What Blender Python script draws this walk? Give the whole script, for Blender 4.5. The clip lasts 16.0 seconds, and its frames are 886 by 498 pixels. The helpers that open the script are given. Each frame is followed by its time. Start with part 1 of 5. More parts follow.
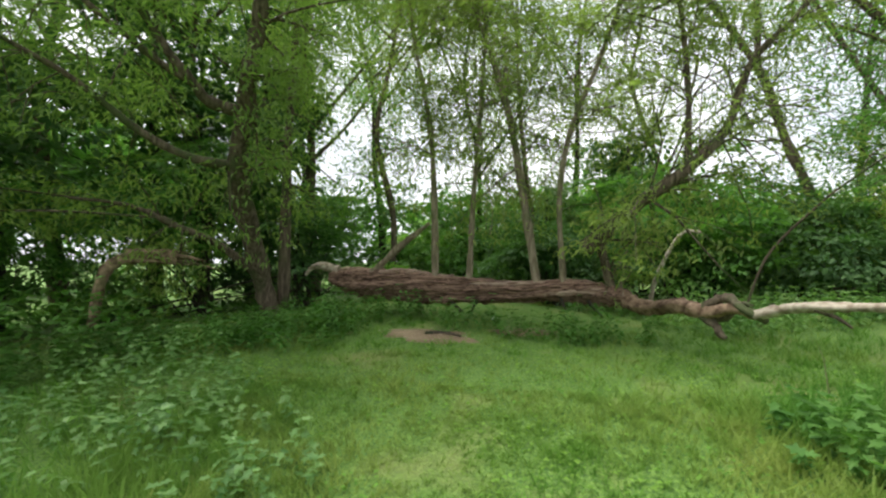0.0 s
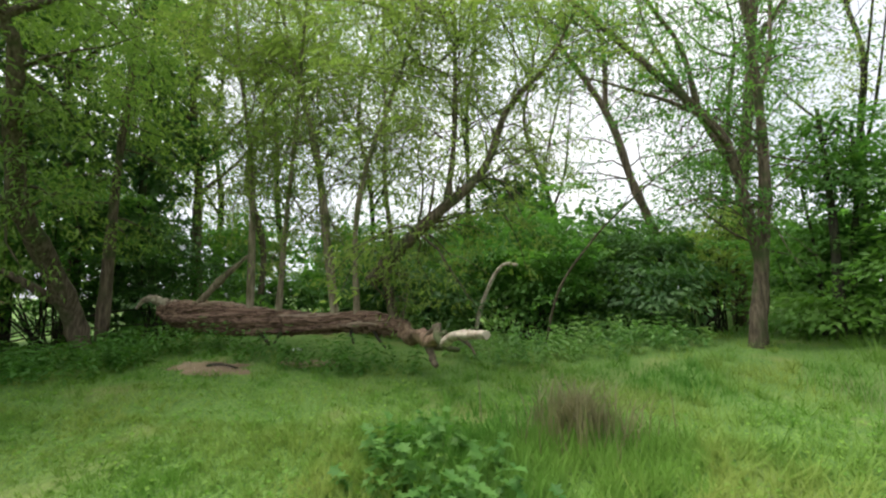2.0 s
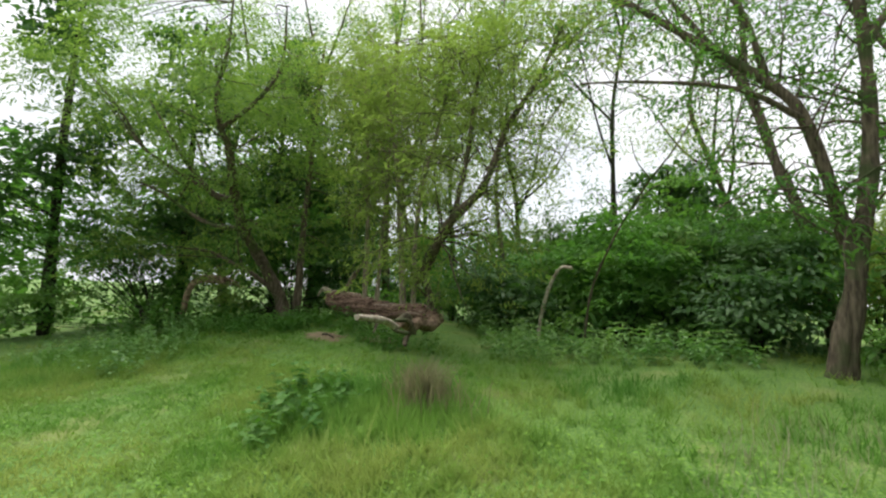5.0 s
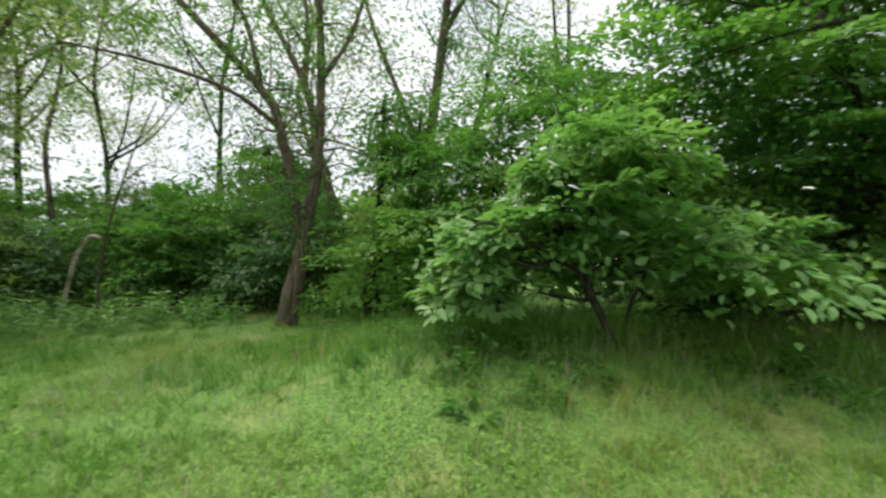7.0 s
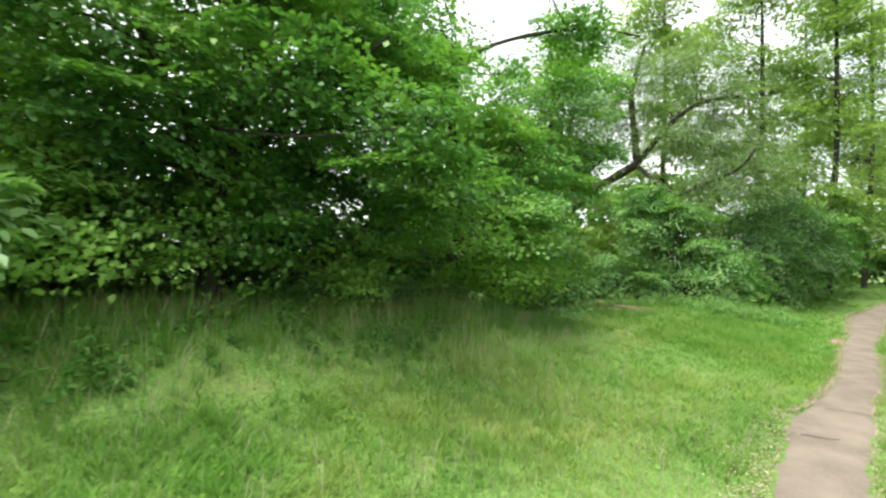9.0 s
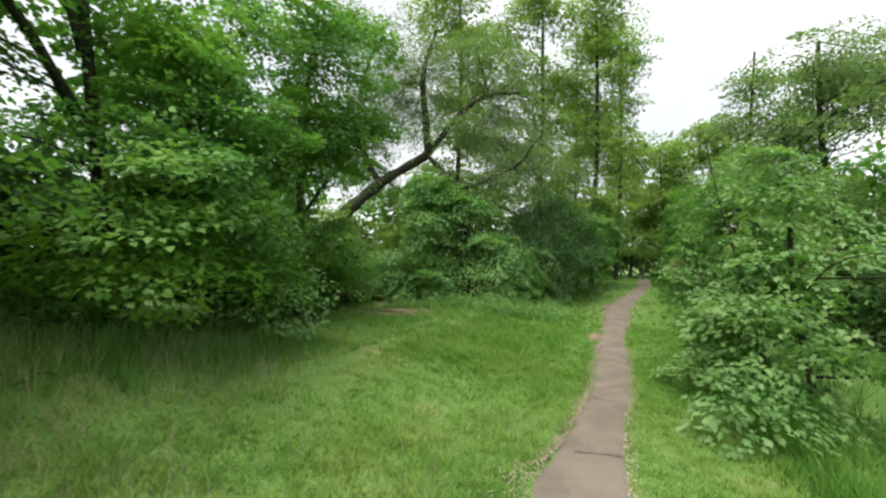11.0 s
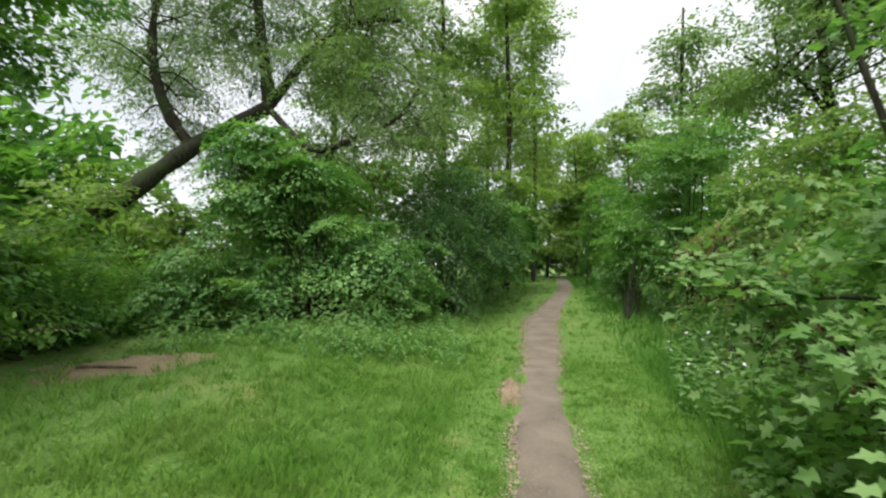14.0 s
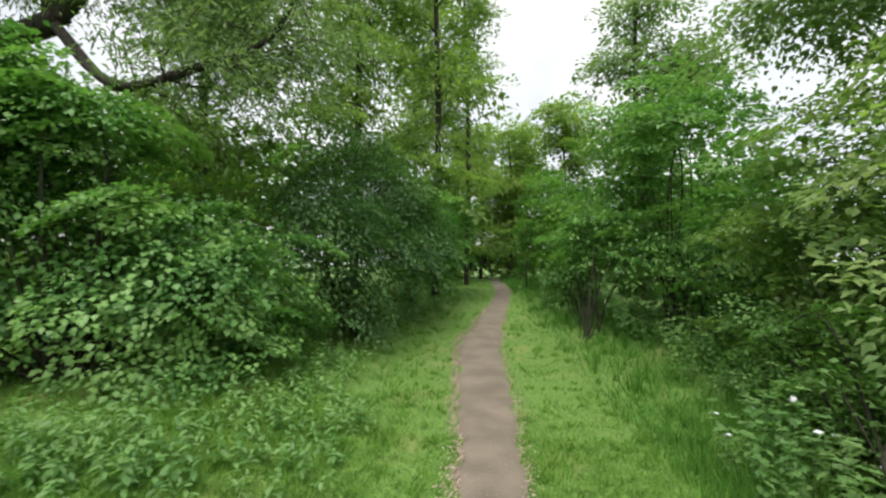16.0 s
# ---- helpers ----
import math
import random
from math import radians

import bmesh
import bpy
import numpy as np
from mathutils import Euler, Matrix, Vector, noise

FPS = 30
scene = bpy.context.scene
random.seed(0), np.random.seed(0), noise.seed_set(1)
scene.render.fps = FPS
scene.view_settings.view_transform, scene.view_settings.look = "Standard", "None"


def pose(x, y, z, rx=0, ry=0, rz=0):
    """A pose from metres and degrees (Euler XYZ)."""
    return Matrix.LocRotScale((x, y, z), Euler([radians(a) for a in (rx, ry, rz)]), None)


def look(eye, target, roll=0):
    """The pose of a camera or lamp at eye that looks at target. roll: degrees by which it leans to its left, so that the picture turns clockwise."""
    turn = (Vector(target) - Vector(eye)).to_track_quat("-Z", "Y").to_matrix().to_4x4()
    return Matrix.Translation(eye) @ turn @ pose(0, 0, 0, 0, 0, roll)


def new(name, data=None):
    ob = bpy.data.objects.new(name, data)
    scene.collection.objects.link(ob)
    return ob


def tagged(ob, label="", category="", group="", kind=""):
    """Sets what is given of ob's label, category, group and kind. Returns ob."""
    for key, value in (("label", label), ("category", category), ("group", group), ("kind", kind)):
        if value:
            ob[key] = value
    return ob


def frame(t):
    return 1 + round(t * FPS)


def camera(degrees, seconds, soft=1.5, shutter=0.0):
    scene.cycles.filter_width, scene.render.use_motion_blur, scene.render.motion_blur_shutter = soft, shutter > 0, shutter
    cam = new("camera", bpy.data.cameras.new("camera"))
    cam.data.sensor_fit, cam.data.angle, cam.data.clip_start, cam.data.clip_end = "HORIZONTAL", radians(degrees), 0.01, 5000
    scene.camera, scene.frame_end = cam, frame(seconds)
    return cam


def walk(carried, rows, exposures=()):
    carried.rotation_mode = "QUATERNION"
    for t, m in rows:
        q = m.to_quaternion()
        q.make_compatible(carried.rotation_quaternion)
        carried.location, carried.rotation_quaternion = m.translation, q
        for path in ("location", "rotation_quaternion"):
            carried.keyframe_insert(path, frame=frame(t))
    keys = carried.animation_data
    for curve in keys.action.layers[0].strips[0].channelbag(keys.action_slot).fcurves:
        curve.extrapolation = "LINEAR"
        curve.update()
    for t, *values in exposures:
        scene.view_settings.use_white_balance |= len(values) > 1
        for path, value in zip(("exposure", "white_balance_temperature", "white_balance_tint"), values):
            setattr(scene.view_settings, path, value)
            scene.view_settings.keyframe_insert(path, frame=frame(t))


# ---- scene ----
cam = camera(91.2, 16.0, soft=2.3, shutter=0.15)
PATH = [
    (0, (0.593, -21.06, 1.655), (-1.357, -21.5, 1.715), -0.2),
    (0.5, (0.531, -20.354, 1.65), (-1.422, -20.779, 1.745), -0.3),
    (1, (0.494, -19.653, 1.646), (-1.467, -20.028, 1.774), -0.4),
    (1.5, (0.388, -18.969, 1.641), (-1.578, -19.298, 1.806), -0.5),
    (2, (0.287, -18.38, 1.632), (-1.673, -18.721, 1.84), -0.5),
    (2.5, (0.228, -17.844, 1.635), (-1.726, -18.202, 1.869), -0.4),
    (3, (0.224, -17.286, 1.62), (-1.684, -17.83, 1.878), 0.2),
    (3.5, (0.191, -16.716, 1.601), (-1.572, -17.622, 1.872), 0.6),
    (3.7, (0.182, -16.484, 1.602), (-1.488, -17.55, 1.874), 0.4),
    (5.8, (-0.394, -13.683, 1.635), (-1.847, -15.048, 1.83), 2.1),
    (6, (-0.418, -13.393, 1.639), (-1.967, -14.652, 1.812), 1.8),
    (6.5, (-0.451, -12.711, 1.675), (-2.282, -13.511, 1.815), 1.7),
    (7, (-0.451, -12.013, 1.726), (-2.445, -12.141, 1.82), 1.3),
    (7.5, (-0.364, -11.376, 1.744), (-2.318, -10.952, 1.803), 1.3),
    (8, (-0.246, -10.629, 1.77), (-2.074, -9.817, 1.807), 1.5),
    (8.5, (-0.078, -9.952, 1.769), (-1.715, -8.803, 1.803), 1.6),
    (9, (-0.02, -9.262, 1.782), (-1.446, -7.86, 1.803), 1.9),
    (9.5, (0.019, -8.585, 1.808), (-1.207, -7.005, 1.825), 2.1),
    (10, (-0.069, -7.892, 1.807), (-1.116, -6.188, 1.817), 2.4),
    (10.2, (-0.081, -7.595, 1.804), (-1.06, -5.851, 1.813), 2.3),
    (12.3, (-0.095, -3.985, 1.623), (-0.725, -2.088, 1.696), 0.1),
    (12.5, (-0.12, -3.662, 1.609), (-0.73, -1.759, 1.678), -0.0),
    (13, (-0.182, -2.866, 1.588), (-0.713, -0.94, 1.662), -0.3),
    (13.5, (-0.244, -2.011, 1.62), (-0.702, -0.066, 1.692), -0.1),
    (14, (-0.368, -1.167, 1.633), (-0.805, 0.783, 1.704), -0.0),
    (14.5, (-0.449, -0.35, 1.639), (-0.883, 1.601, 1.716), -0.1),
    (15, (-0.495, 0.469, 1.664), (-0.913, 2.423, 1.743), -0.3),
    (15.5, (-0.528, 1.309, 1.704), (-0.83, 3.284, 1.781), -0.5),
    (16, (-0.486, 2.163, 1.717), (-0.618, 4.158, 1.788), -0.5),
]
EXPOSURES = [(0, 1.2), (2.0, 1.1), (3.5, 1.02), (5.8, 0.82), (6.5, 0.7), (7.2, 1.05), (8.0, 1.5), (8.5, 1.66), (9.0, 1.62), (9.6, 1.2), (10.4, 0.95), (12.3, 0.92), (14, 0.88), (16, 0.85)]
walk(cam, [(t, look(eye, target, roll)) for t, eye, target, roll in PATH], EXPOSURES)


# ---- world and sun: bright overcast ----
world = bpy.data.worlds.new("overcast_sky")
scene.world = world
world.use_nodes = True
wn, wl = world.node_tree.nodes, world.node_tree.links
background = wn["Background"]
sky = wn.new("ShaderNodeTexSky")
sky.sky_type = "NISHITA"
sky.sun_disc = False
sky.sun_elevation, sky.sun_rotation = radians(66.5), radians(192)
sky_dim = wn.new("ShaderNodeVectorMath")
sky_dim.operation = "SCALE"
sky_dim.inputs["Scale"].default_value = 0.1
wl.new(sky.outputs["Color"], sky_dim.inputs[0])
cloud_coord = wn.new("ShaderNodeTexCoord")
cloud_noise = wn.new("ShaderNodeTexNoise")
cloud_noise.inputs["Scale"].default_value = 2.6
cloud_noise.inputs["Detail"].default_value = 5
cloud_noise.inputs["Roughness"].default_value = 0.55
wl.new(cloud_coord.outputs["Generated"], cloud_noise.inputs["Vector"])
cloud_ramp = wn.new("ShaderNodeValToRGB")
cloud_ramp.color_ramp.elements[0].position, cloud_ramp.color_ramp.elements[0].color = 0.35, (0.72, 0.76, 0.82, 1)
cloud_ramp.color_ramp.elements[1].position, cloud_ramp.color_ramp.elements[1].color = 0.62, (1.0, 1.0, 0.99, 1)
wl.new(cloud_noise.outputs["Fac"], cloud_ramp.inputs["Fac"])
cloud_mix = wn.new("ShaderNodeMix")
cloud_mix.data_type = "RGBA"
cloud_mix.inputs["Factor"].default_value = 0.88
wl.new(sky_dim.outputs["Vector"], cloud_mix.inputs["A"])
wl.new(cloud_ramp.outputs["Color"], cloud_mix.inputs["B"])
wl.new(cloud_mix.outputs["Result"], background.inputs["Color"])
background.inputs["Strength"].default_value = 0.72

sun = new("sun", bpy.data.lights.new("sun", "SUN"))
sun.data.energy, sun.data.angle, sun.data.color = 2.4, radians(45), (1.0, 0.97, 0.92)
sun.matrix_world = look((-0.7, -3.4, 8), (0, 0, 0))


# ---- materials ----
def nodes_of(name):
    mat = bpy.data.materials.new(name)
    mat.use_nodes = True
    nt = mat.node_tree
    return mat, nt.nodes, nt.links, nt.nodes["Principled BSDF"]


def mixed(n, l, a, b, fac, mode="MIX"):
    m = n.new("ShaderNodeMix")
    m.data_type, m.blend_type = "RGBA", mode
    for key, value in (("A", a), ("B", b), ("Factor", fac)):
        if isinstance(value, (int, float)):
            m.inputs[key].default_value = value
        elif isinstance(value, tuple):
            m.inputs[key].default_value = (*value, 1)
        else:
            l.new(value, m.inputs[key])
    return m.outputs["Result"]


def ranged(n, l, source, lo, hi, to_lo=0.0, to_hi=1.0):
    m = n.new("ShaderNodeMapRange")
    l.new(source, m.inputs["Value"])
    for key, value in (("From Min", lo), ("From Max", hi), ("To Min", to_lo), ("To Max", to_hi)):
        m.inputs[key].default_value = value
    return m.outputs["Result"]


def noisy(n, l, scale, detail=3, squash=None, turn=0.0):
    tc = n.new("ShaderNodeTexCoord")
    tex = n.new("ShaderNodeTexNoise")
    tex.inputs["Scale"].default_value, tex.inputs["Detail"].default_value = scale, detail
    if squash:
        mp = n.new("ShaderNodeMapping")
        mp.inputs["Scale"].default_value = squash
        mp.inputs["Rotation"].default_value = (0, 0, turn)
        l.new(tc.outputs["Object"], mp.inputs["Vector"])
        l.new(mp.outputs["Vector"], tex.inputs["Vector"])
    else:
        l.new(tc.outputs["Object"], tex.inputs["Vector"])
    return tex.outputs["Fac"]


def leaf_material(name, dark, light, fresh=None, rough=0.5, through_light=0.35, spread=1.5, sheen=0.16):
    """Leaves: each one its own shade, sprigs of fresher growth, light that passes through."""
    dark, light, fresh = [c and (c[0] * 1.05, c[1] * 0.99, c[2] * 1.28) for c in (dark, light, fresh)]
    mat, n, l, bsdf = nodes_of(name)
    geo = n.new("ShaderNodeNewGeometry")
    col = mixed(n, l, dark, light, geo.outputs["Random Per Island"])
    if fresh:
        col = mixed(n, l, col, fresh, ranged(n, l, noisy(n, l, spread, 3), 0.44, 0.68, 0.0, 0.85))
    l.new(col, bsdf.inputs["Base Color"])
    bsdf.inputs["Roughness"].default_value = rough
    bsdf.inputs["Specular IOR Level"].default_value = sheen
    trans = n.new("ShaderNodeBsdfTranslucent")
    glow = mixed(n, l, col, (0.82, 1.0, 0.46), 1.0, "MULTIPLY")
    bright = n.new("ShaderNodeVectorMath")
    bright.operation = "SCALE"
    bright.inputs["Scale"].default_value = 1.6
    l.new(glow, bright.inputs[0])
    l.new(bright.outputs["Vector"], trans.inputs["Color"])
    mix = n.new("ShaderNodeMixShader")
    mix.inputs["Fac"].default_value = through_light
    l.new(bsdf.outputs["BSDF"], mix.inputs[1])
    l.new(trans.outputs["BSDF"], mix.inputs[2])
    l.new(mix.outputs["Shader"], n["Material Output"].inputs["Surface"])
    return mat


def bark_material(name, dark, light, moss=None, squash=(9, 9, 1.6), turn=0.0, bump=0.5, rough=0.9):
    mat, n, l, bsdf = nodes_of(name)
    grain = noisy(n, l, 3.0, 6, squash, turn)
    col = mixed(n, l, dark, light, ranged(n, l, grain, 0.35, 0.65))
    stain = noisy(n, l, 1.7, 4)
    col = mixed(n, l, col, tuple(0.45 * v for v in dark), ranged(n, l, stain, 0.55, 0.75, 0.0, 0.6))
    if moss:
        col = mixed(n, l, col, moss, ranged(n, l, noisy(n, l, 2.3, 5), 0.5, 0.62, 0.0, 0.8))
    l.new(col, bsdf.inputs["Base Color"])
    bsdf.inputs["Roughness"].default_value = rough
    bsdf.inputs["Specular IOR Level"].default_value = 0.2
    b = n.new("ShaderNodeBump")
    b.inputs["Strength"].default_value, b.inputs["Distance"].default_value = bump, 0.03
    l.new(grain, b.inputs["Height"])
    l.new(b.outputs["Normal"], bsdf.inputs["Normal"])
    return mat


M_WILLOW = leaf_material("willow_leaf", (0.15, 0.21, 0.052), (0.22, 0.285, 0.08), (0.26, 0.33, 0.085), through_light=0.58)
M_SILVER = leaf_material("silver_willow_leaf", (0.10, 0.165, 0.055), (0.21, 0.30, 0.115), (0.18, 0.29, 0.075), through_light=0.4)
M_MAPLE = leaf_material("maple_leaf", (0.045, 0.135, 0.028), (0.155, 0.32, 0.068), (0.25, 0.45, 0.065), spread=0.8, through_light=0.33, rough=0.42, sheen=0.25)
M_DOGWOOD = leaf_material("dogwood_leaf", (0.09, 0.21, 0.05), (0.19, 0.35, 0.09), (0.25, 0.41, 0.12), rough=0.4, sheen=0.28)
M_HAWTHORN = leaf_material("hawthorn_leaf", (0.06, 0.165, 0.034), (0.15, 0.31, 0.07), (0.25, 0.43, 0.10), through_light=0.32, rough=0.42, sheen=0.28)
# M_DARKLEAF: dark green foliage, and shade put into the colour of hidden undergrowth
M_DARKLEAF = leaf_material("dark_and_shaded_leaf", (0.036, 0.10, 0.024), (0.08, 0.17, 0.042), (0.105, 0.20, 0.052), sheen=0.25)
M_WOODLEAF = leaf_material("woodland_leaf", (0.055, 0.145, 0.025), (0.115, 0.25, 0.052), (0.175, 0.32, 0.058), spread=0.7, through_light=0.42)
M_ASH = leaf_material("pale_tree_leaf", (0.12, 0.20, 0.045), (0.20, 0.30, 0.075), (0.25, 0.35, 0.078), spread=0.5, through_light=0.48)
M_NETTLE = leaf_material("nettle_leaf", (0.045, 0.135, 0.02), (0.095, 0.225, 0.038), (0.125, 0.255, 0.045))
M_BRAMBLE = leaf_material("bramble_leaf", (0.075, 0.185, 0.04), (0.185, 0.34, 0.085), (0.27, 0.42, 0.12), rough=0.42, sheen=0.25)
M_OLIVE = leaf_material("olive_shrub_leaf", (0.11, 0.2, 0.052), (0.21, 0.32, 0.09), (0.27, 0.36, 0.1), rough=0.45, sheen=0.22, through_light=0.42)
M_COPPER = leaf_material("reddish_leaf", (0.16, 0.14, 0.05), (0.27, 0.22, 0.09), through_light=0.3)
M_BARK = bark_material("grey_brown_bark", (0.055, 0.042, 0.03), (0.17, 0.135, 0.095), moss=(0.06, 0.085, 0.03))
M_DARKBARK = bark_material("dark_bark", (0.02, 0.018, 0.014), (0.07, 0.06, 0.045), moss=(0.04, 0.06, 0.02))
M_PALEBARK = bark_material("pale_stem_bark", (0.13, 0.105, 0.07), (0.30, 0.25, 0.18), moss=(0.10, 0.12, 0.05))
M_LOG = bark_material("fibrous_log_bark", (0.05, 0.026, 0.018), (0.30, 0.195, 0.145), squash=(13, 1.0, 13), turn=radians(11), bump=1.0)
M_FIBRE = bark_material("frayed_pale_bark", (0.14, 0.085, 0.06), (0.42, 0.32, 0.25), squash=(13, 1.0, 13), turn=radians(11), bump=0.8)
M_DEADWOOD = bark_material("weathered_dead_wood", (0.22, 0.175, 0.125), (0.52, 0.46, 0.37), squash=(5, 5, 5), bump=0.5)
M_MOSSWOOD = bark_material("mossy_rotten_wood", (0.08, 0.055, 0.033), (0.32, 0.235, 0.15), moss=(0.075, 0.105, 0.03), squash=(4, 4, 4))
M_BOUGH = bark_material("stripped_brown_wood", (0.10, 0.06, 0.04), (0.36, 0.25, 0.175), squash=(4, 4, 4), bump=0.6)
M_TORN = bark_material("torn_heartwood", (0.35, 0.22, 0.12), (0.60, 0.47, 0.32), squash=(12, 12, 1.5))


def grass_material(name, dark, light, straw):
    mat, n, l, bsdf = nodes_of(name)
    dark, light = [(c[0] * 1.04, c[1] * 0.98, c[2] * 1.5) for c in (dark, light)]
    geo = n.new("ShaderNodeNewGeometry")
    col = mixed(n, l, dark, light, geo.outputs["Random Per Island"])
    dry = ranged(n, l, noisy(n, l, 0.6, 6), 0.38, 0.63, 0.0, 0.72)
    tc = n.new("ShaderNodeTexCoord")
    split = n.new("ShaderNodeSeparateXYZ")
    l.new(tc.outputs["Object"], split.inputs["Vector"])
    worn = n.new("ShaderNodeMath")
    worn.operation = "MULTIPLY"
    l.new(dry, worn.inputs[0])
    l.new(ranged(n, l, split.outputs["Y"], -4.0, 2.0, 1.0, 0.15), worn.inputs[1])
    col = mixed(n, l, col, straw, worn.outputs["Value"])
    col = mixed(n, l, col, (0.08, 0.24, 0.015), ranged(n, l, noisy(n, l, 1.1, 3), 0.5, 0.7, 0.0, 0.55))
    l.new(col, bsdf.inputs["Base Color"])
    bsdf.inputs["Roughness"].default_value = 0.55
    bsdf.inputs["Specular IOR Level"].default_value = 0.12
    trans = n.new("ShaderNodeBsdfTranslucent")
    l.new(col, trans.inputs["Color"])
    mix = n.new("ShaderNodeMixShader")
    mix.inputs["Fac"].default_value = 0.45
    l.new(bsdf.outputs["BSDF"], mix.inputs[1])
    l.new(trans.outputs["BSDF"], mix.inputs[2])
    l.new(mix.outputs["Shader"], n["Material Output"].inputs["Surface"])
    return mat


M_GRASS = grass_material("meadow_grass", (0.10, 0.245, 0.024), (0.195, 0.39, 0.046), (0.40, 0.45, 0.12))
M_TALLGRASS = grass_material("tall_grass", (0.075, 0.22, 0.022), (0.15, 0.345, 0.04), (0.25, 0.40, 0.08))
M_SEEDS = grass_material("dry_grass_stalk", (0.24, 0.29, 0.10), (0.42, 0.42, 0.19), (0.50, 0.46, 0.24))
M_CLOVER = leaf_material("low_herb_leaf", (0.09, 0.22, 0.025), (0.17, 0.34, 0.045), (0.24, 0.38, 0.05))
M_STRAW = leaf_material("dry_leaf_litter", (0.30, 0.22, 0.13), (0.55, 0.45, 0.31), through_light=0.1)


def ground_material():
    mat, n, l, bsdf = nodes_of("turf_soil")
    col = mixed(n, l, (0.06, 0.135, 0.023), (0.16, 0.28, 0.048), ranged(n, l, noisy(n, l, 38.0, 6), 0.36, 0.64))
    col = mixed(n, l, col, (0.26, 0.27, 0.09), ranged(n, l, noisy(n, l, 1.3, 5), 0.55, 0.72, 0.0, 0.7))
    l.new(col, bsdf.inputs["Base Color"])
    bsdf.inputs["Roughness"].default_value = 0.95
    b = n.new("ShaderNodeBump")
    b.inputs["Strength"].default_value, b.inputs["Distance"].default_value = 0.8, 0.04
    l.new(noisy(n, l, 30.0, 4), b.inputs["Height"])
    l.new(b.outputs["Normal"], bsdf.inputs["Normal"])
    return mat


def dirt_material(name, a, b_, c, speck=60.0):
    mat, n, l, bsdf = nodes_of(name)
    col = mixed(n, l, a, b_, ranged(n, l, noisy(n, l, 2.2, 5), 0.35, 0.65))
    col = mixed(n, l, col, c, ranged(n, l, noisy(n, l, speck, 3), 0.58, 0.72, 0.0, 0.65))
    l.new(col, bsdf.inputs["Base Color"])
    bsdf.inputs["Roughness"].default_value = 0.92
    b = n.new("ShaderNodeBump")
    b.inputs["Strength"].default_value, b.inputs["Distance"].default_value = 0.5, 0.015
    l.new(noisy(n, l, speck * 0.7, 5), b.inputs["Height"])
    l.new(b.outputs["Normal"], bsdf.inputs["Normal"])
    return mat


M_TURF = ground_material()
M_PATH = dirt_material("trodden_path", (0.14, 0.113, 0.084), (0.205, 0.168, 0.128), (0.31, 0.26, 0.215))
M_SOIL = dirt_material("bare_soil", (0.19, 0.135, 0.08), (0.29, 0.22, 0.135), (0.13, 0.09, 0.055), 40)
M_PETAL = leaf_material("white_petal", (0.75, 0.76, 0.68), (0.82, 0.83, 0.75), through_light=0.2)
M_PAPER = dirt_material("white_paper", (0.78, 0.80, 0.82), (0.80, 0.82, 0.84), (0.7, 0.72, 0.75))


# ---- mesh helpers ----
def mesh_from(name, chunks, material, smooth=False):
    """One mesh from (vertices, faces) arrays."""
    verts, loops, sizes, offset = [], [], [], 0
    for v, f in chunks:
        verts.append(np.asarray(v, np.float32).reshape(-1, 3))
        f = np.asarray(f, np.int32)
        loops.append((f + offset).ravel())
        sizes.append(np.full(len(f), f.shape[1], np.int32))
        offset += len(verts[-1])
    verts, loops, sizes = np.concatenate(verts), np.concatenate(loops), np.concatenate(sizes)
    me = bpy.data.meshes.new(name)
    me.vertices.add(len(verts))
    me.vertices.foreach_set("co", verts.ravel())
    me.loops.add(len(loops))
    me.loops.foreach_set("vertex_index", loops)
    me.polygons.add(len(sizes))
    me.polygons.foreach_set("loop_start", np.r_[0, np.cumsum(sizes)[:-1]].astype(np.int32))
    me.update(calc_edges=True)
    if smooth:
        me.polygons.foreach_set("use_smooth", np.ones(len(sizes), bool))
    me.materials.append(material)
    return me


def part(name, chunks, material, parent, label="", smooth=False):
    ob = new(name, mesh_from(name, chunks, material, smooth))
    ob.parent = parent
    return tagged(ob, label)


def thing(name, place, label, category, group=""):
    ob = new(name)
    ob.location = place
    ob.empty_display_size = 0.2
    return tagged(ob, label, category, group)


def resampled(pts, per=5):
    """A smooth curve through the points (Catmull-Rom)."""
    p = np.asarray(pts, float)
    p = np.vstack([2 * p[0] - p[1], p, 2 * p[-1] - p[-2]])
    out = []
    for i in range(1, len(p) - 2):
        for s in np.linspace(0, 1, per, endpoint=False):
            a, b, c, d = p[i - 1], p[i], p[i + 1], p[i + 2]
            out.append(0.5 * (2 * b + (c - a) * s + (2 * a - 5 * b + 4 * c - d) * s**2 + (3 * b - a - 3 * c + d) * s**3))
    out.append(p[-2])
    return np.array(out)


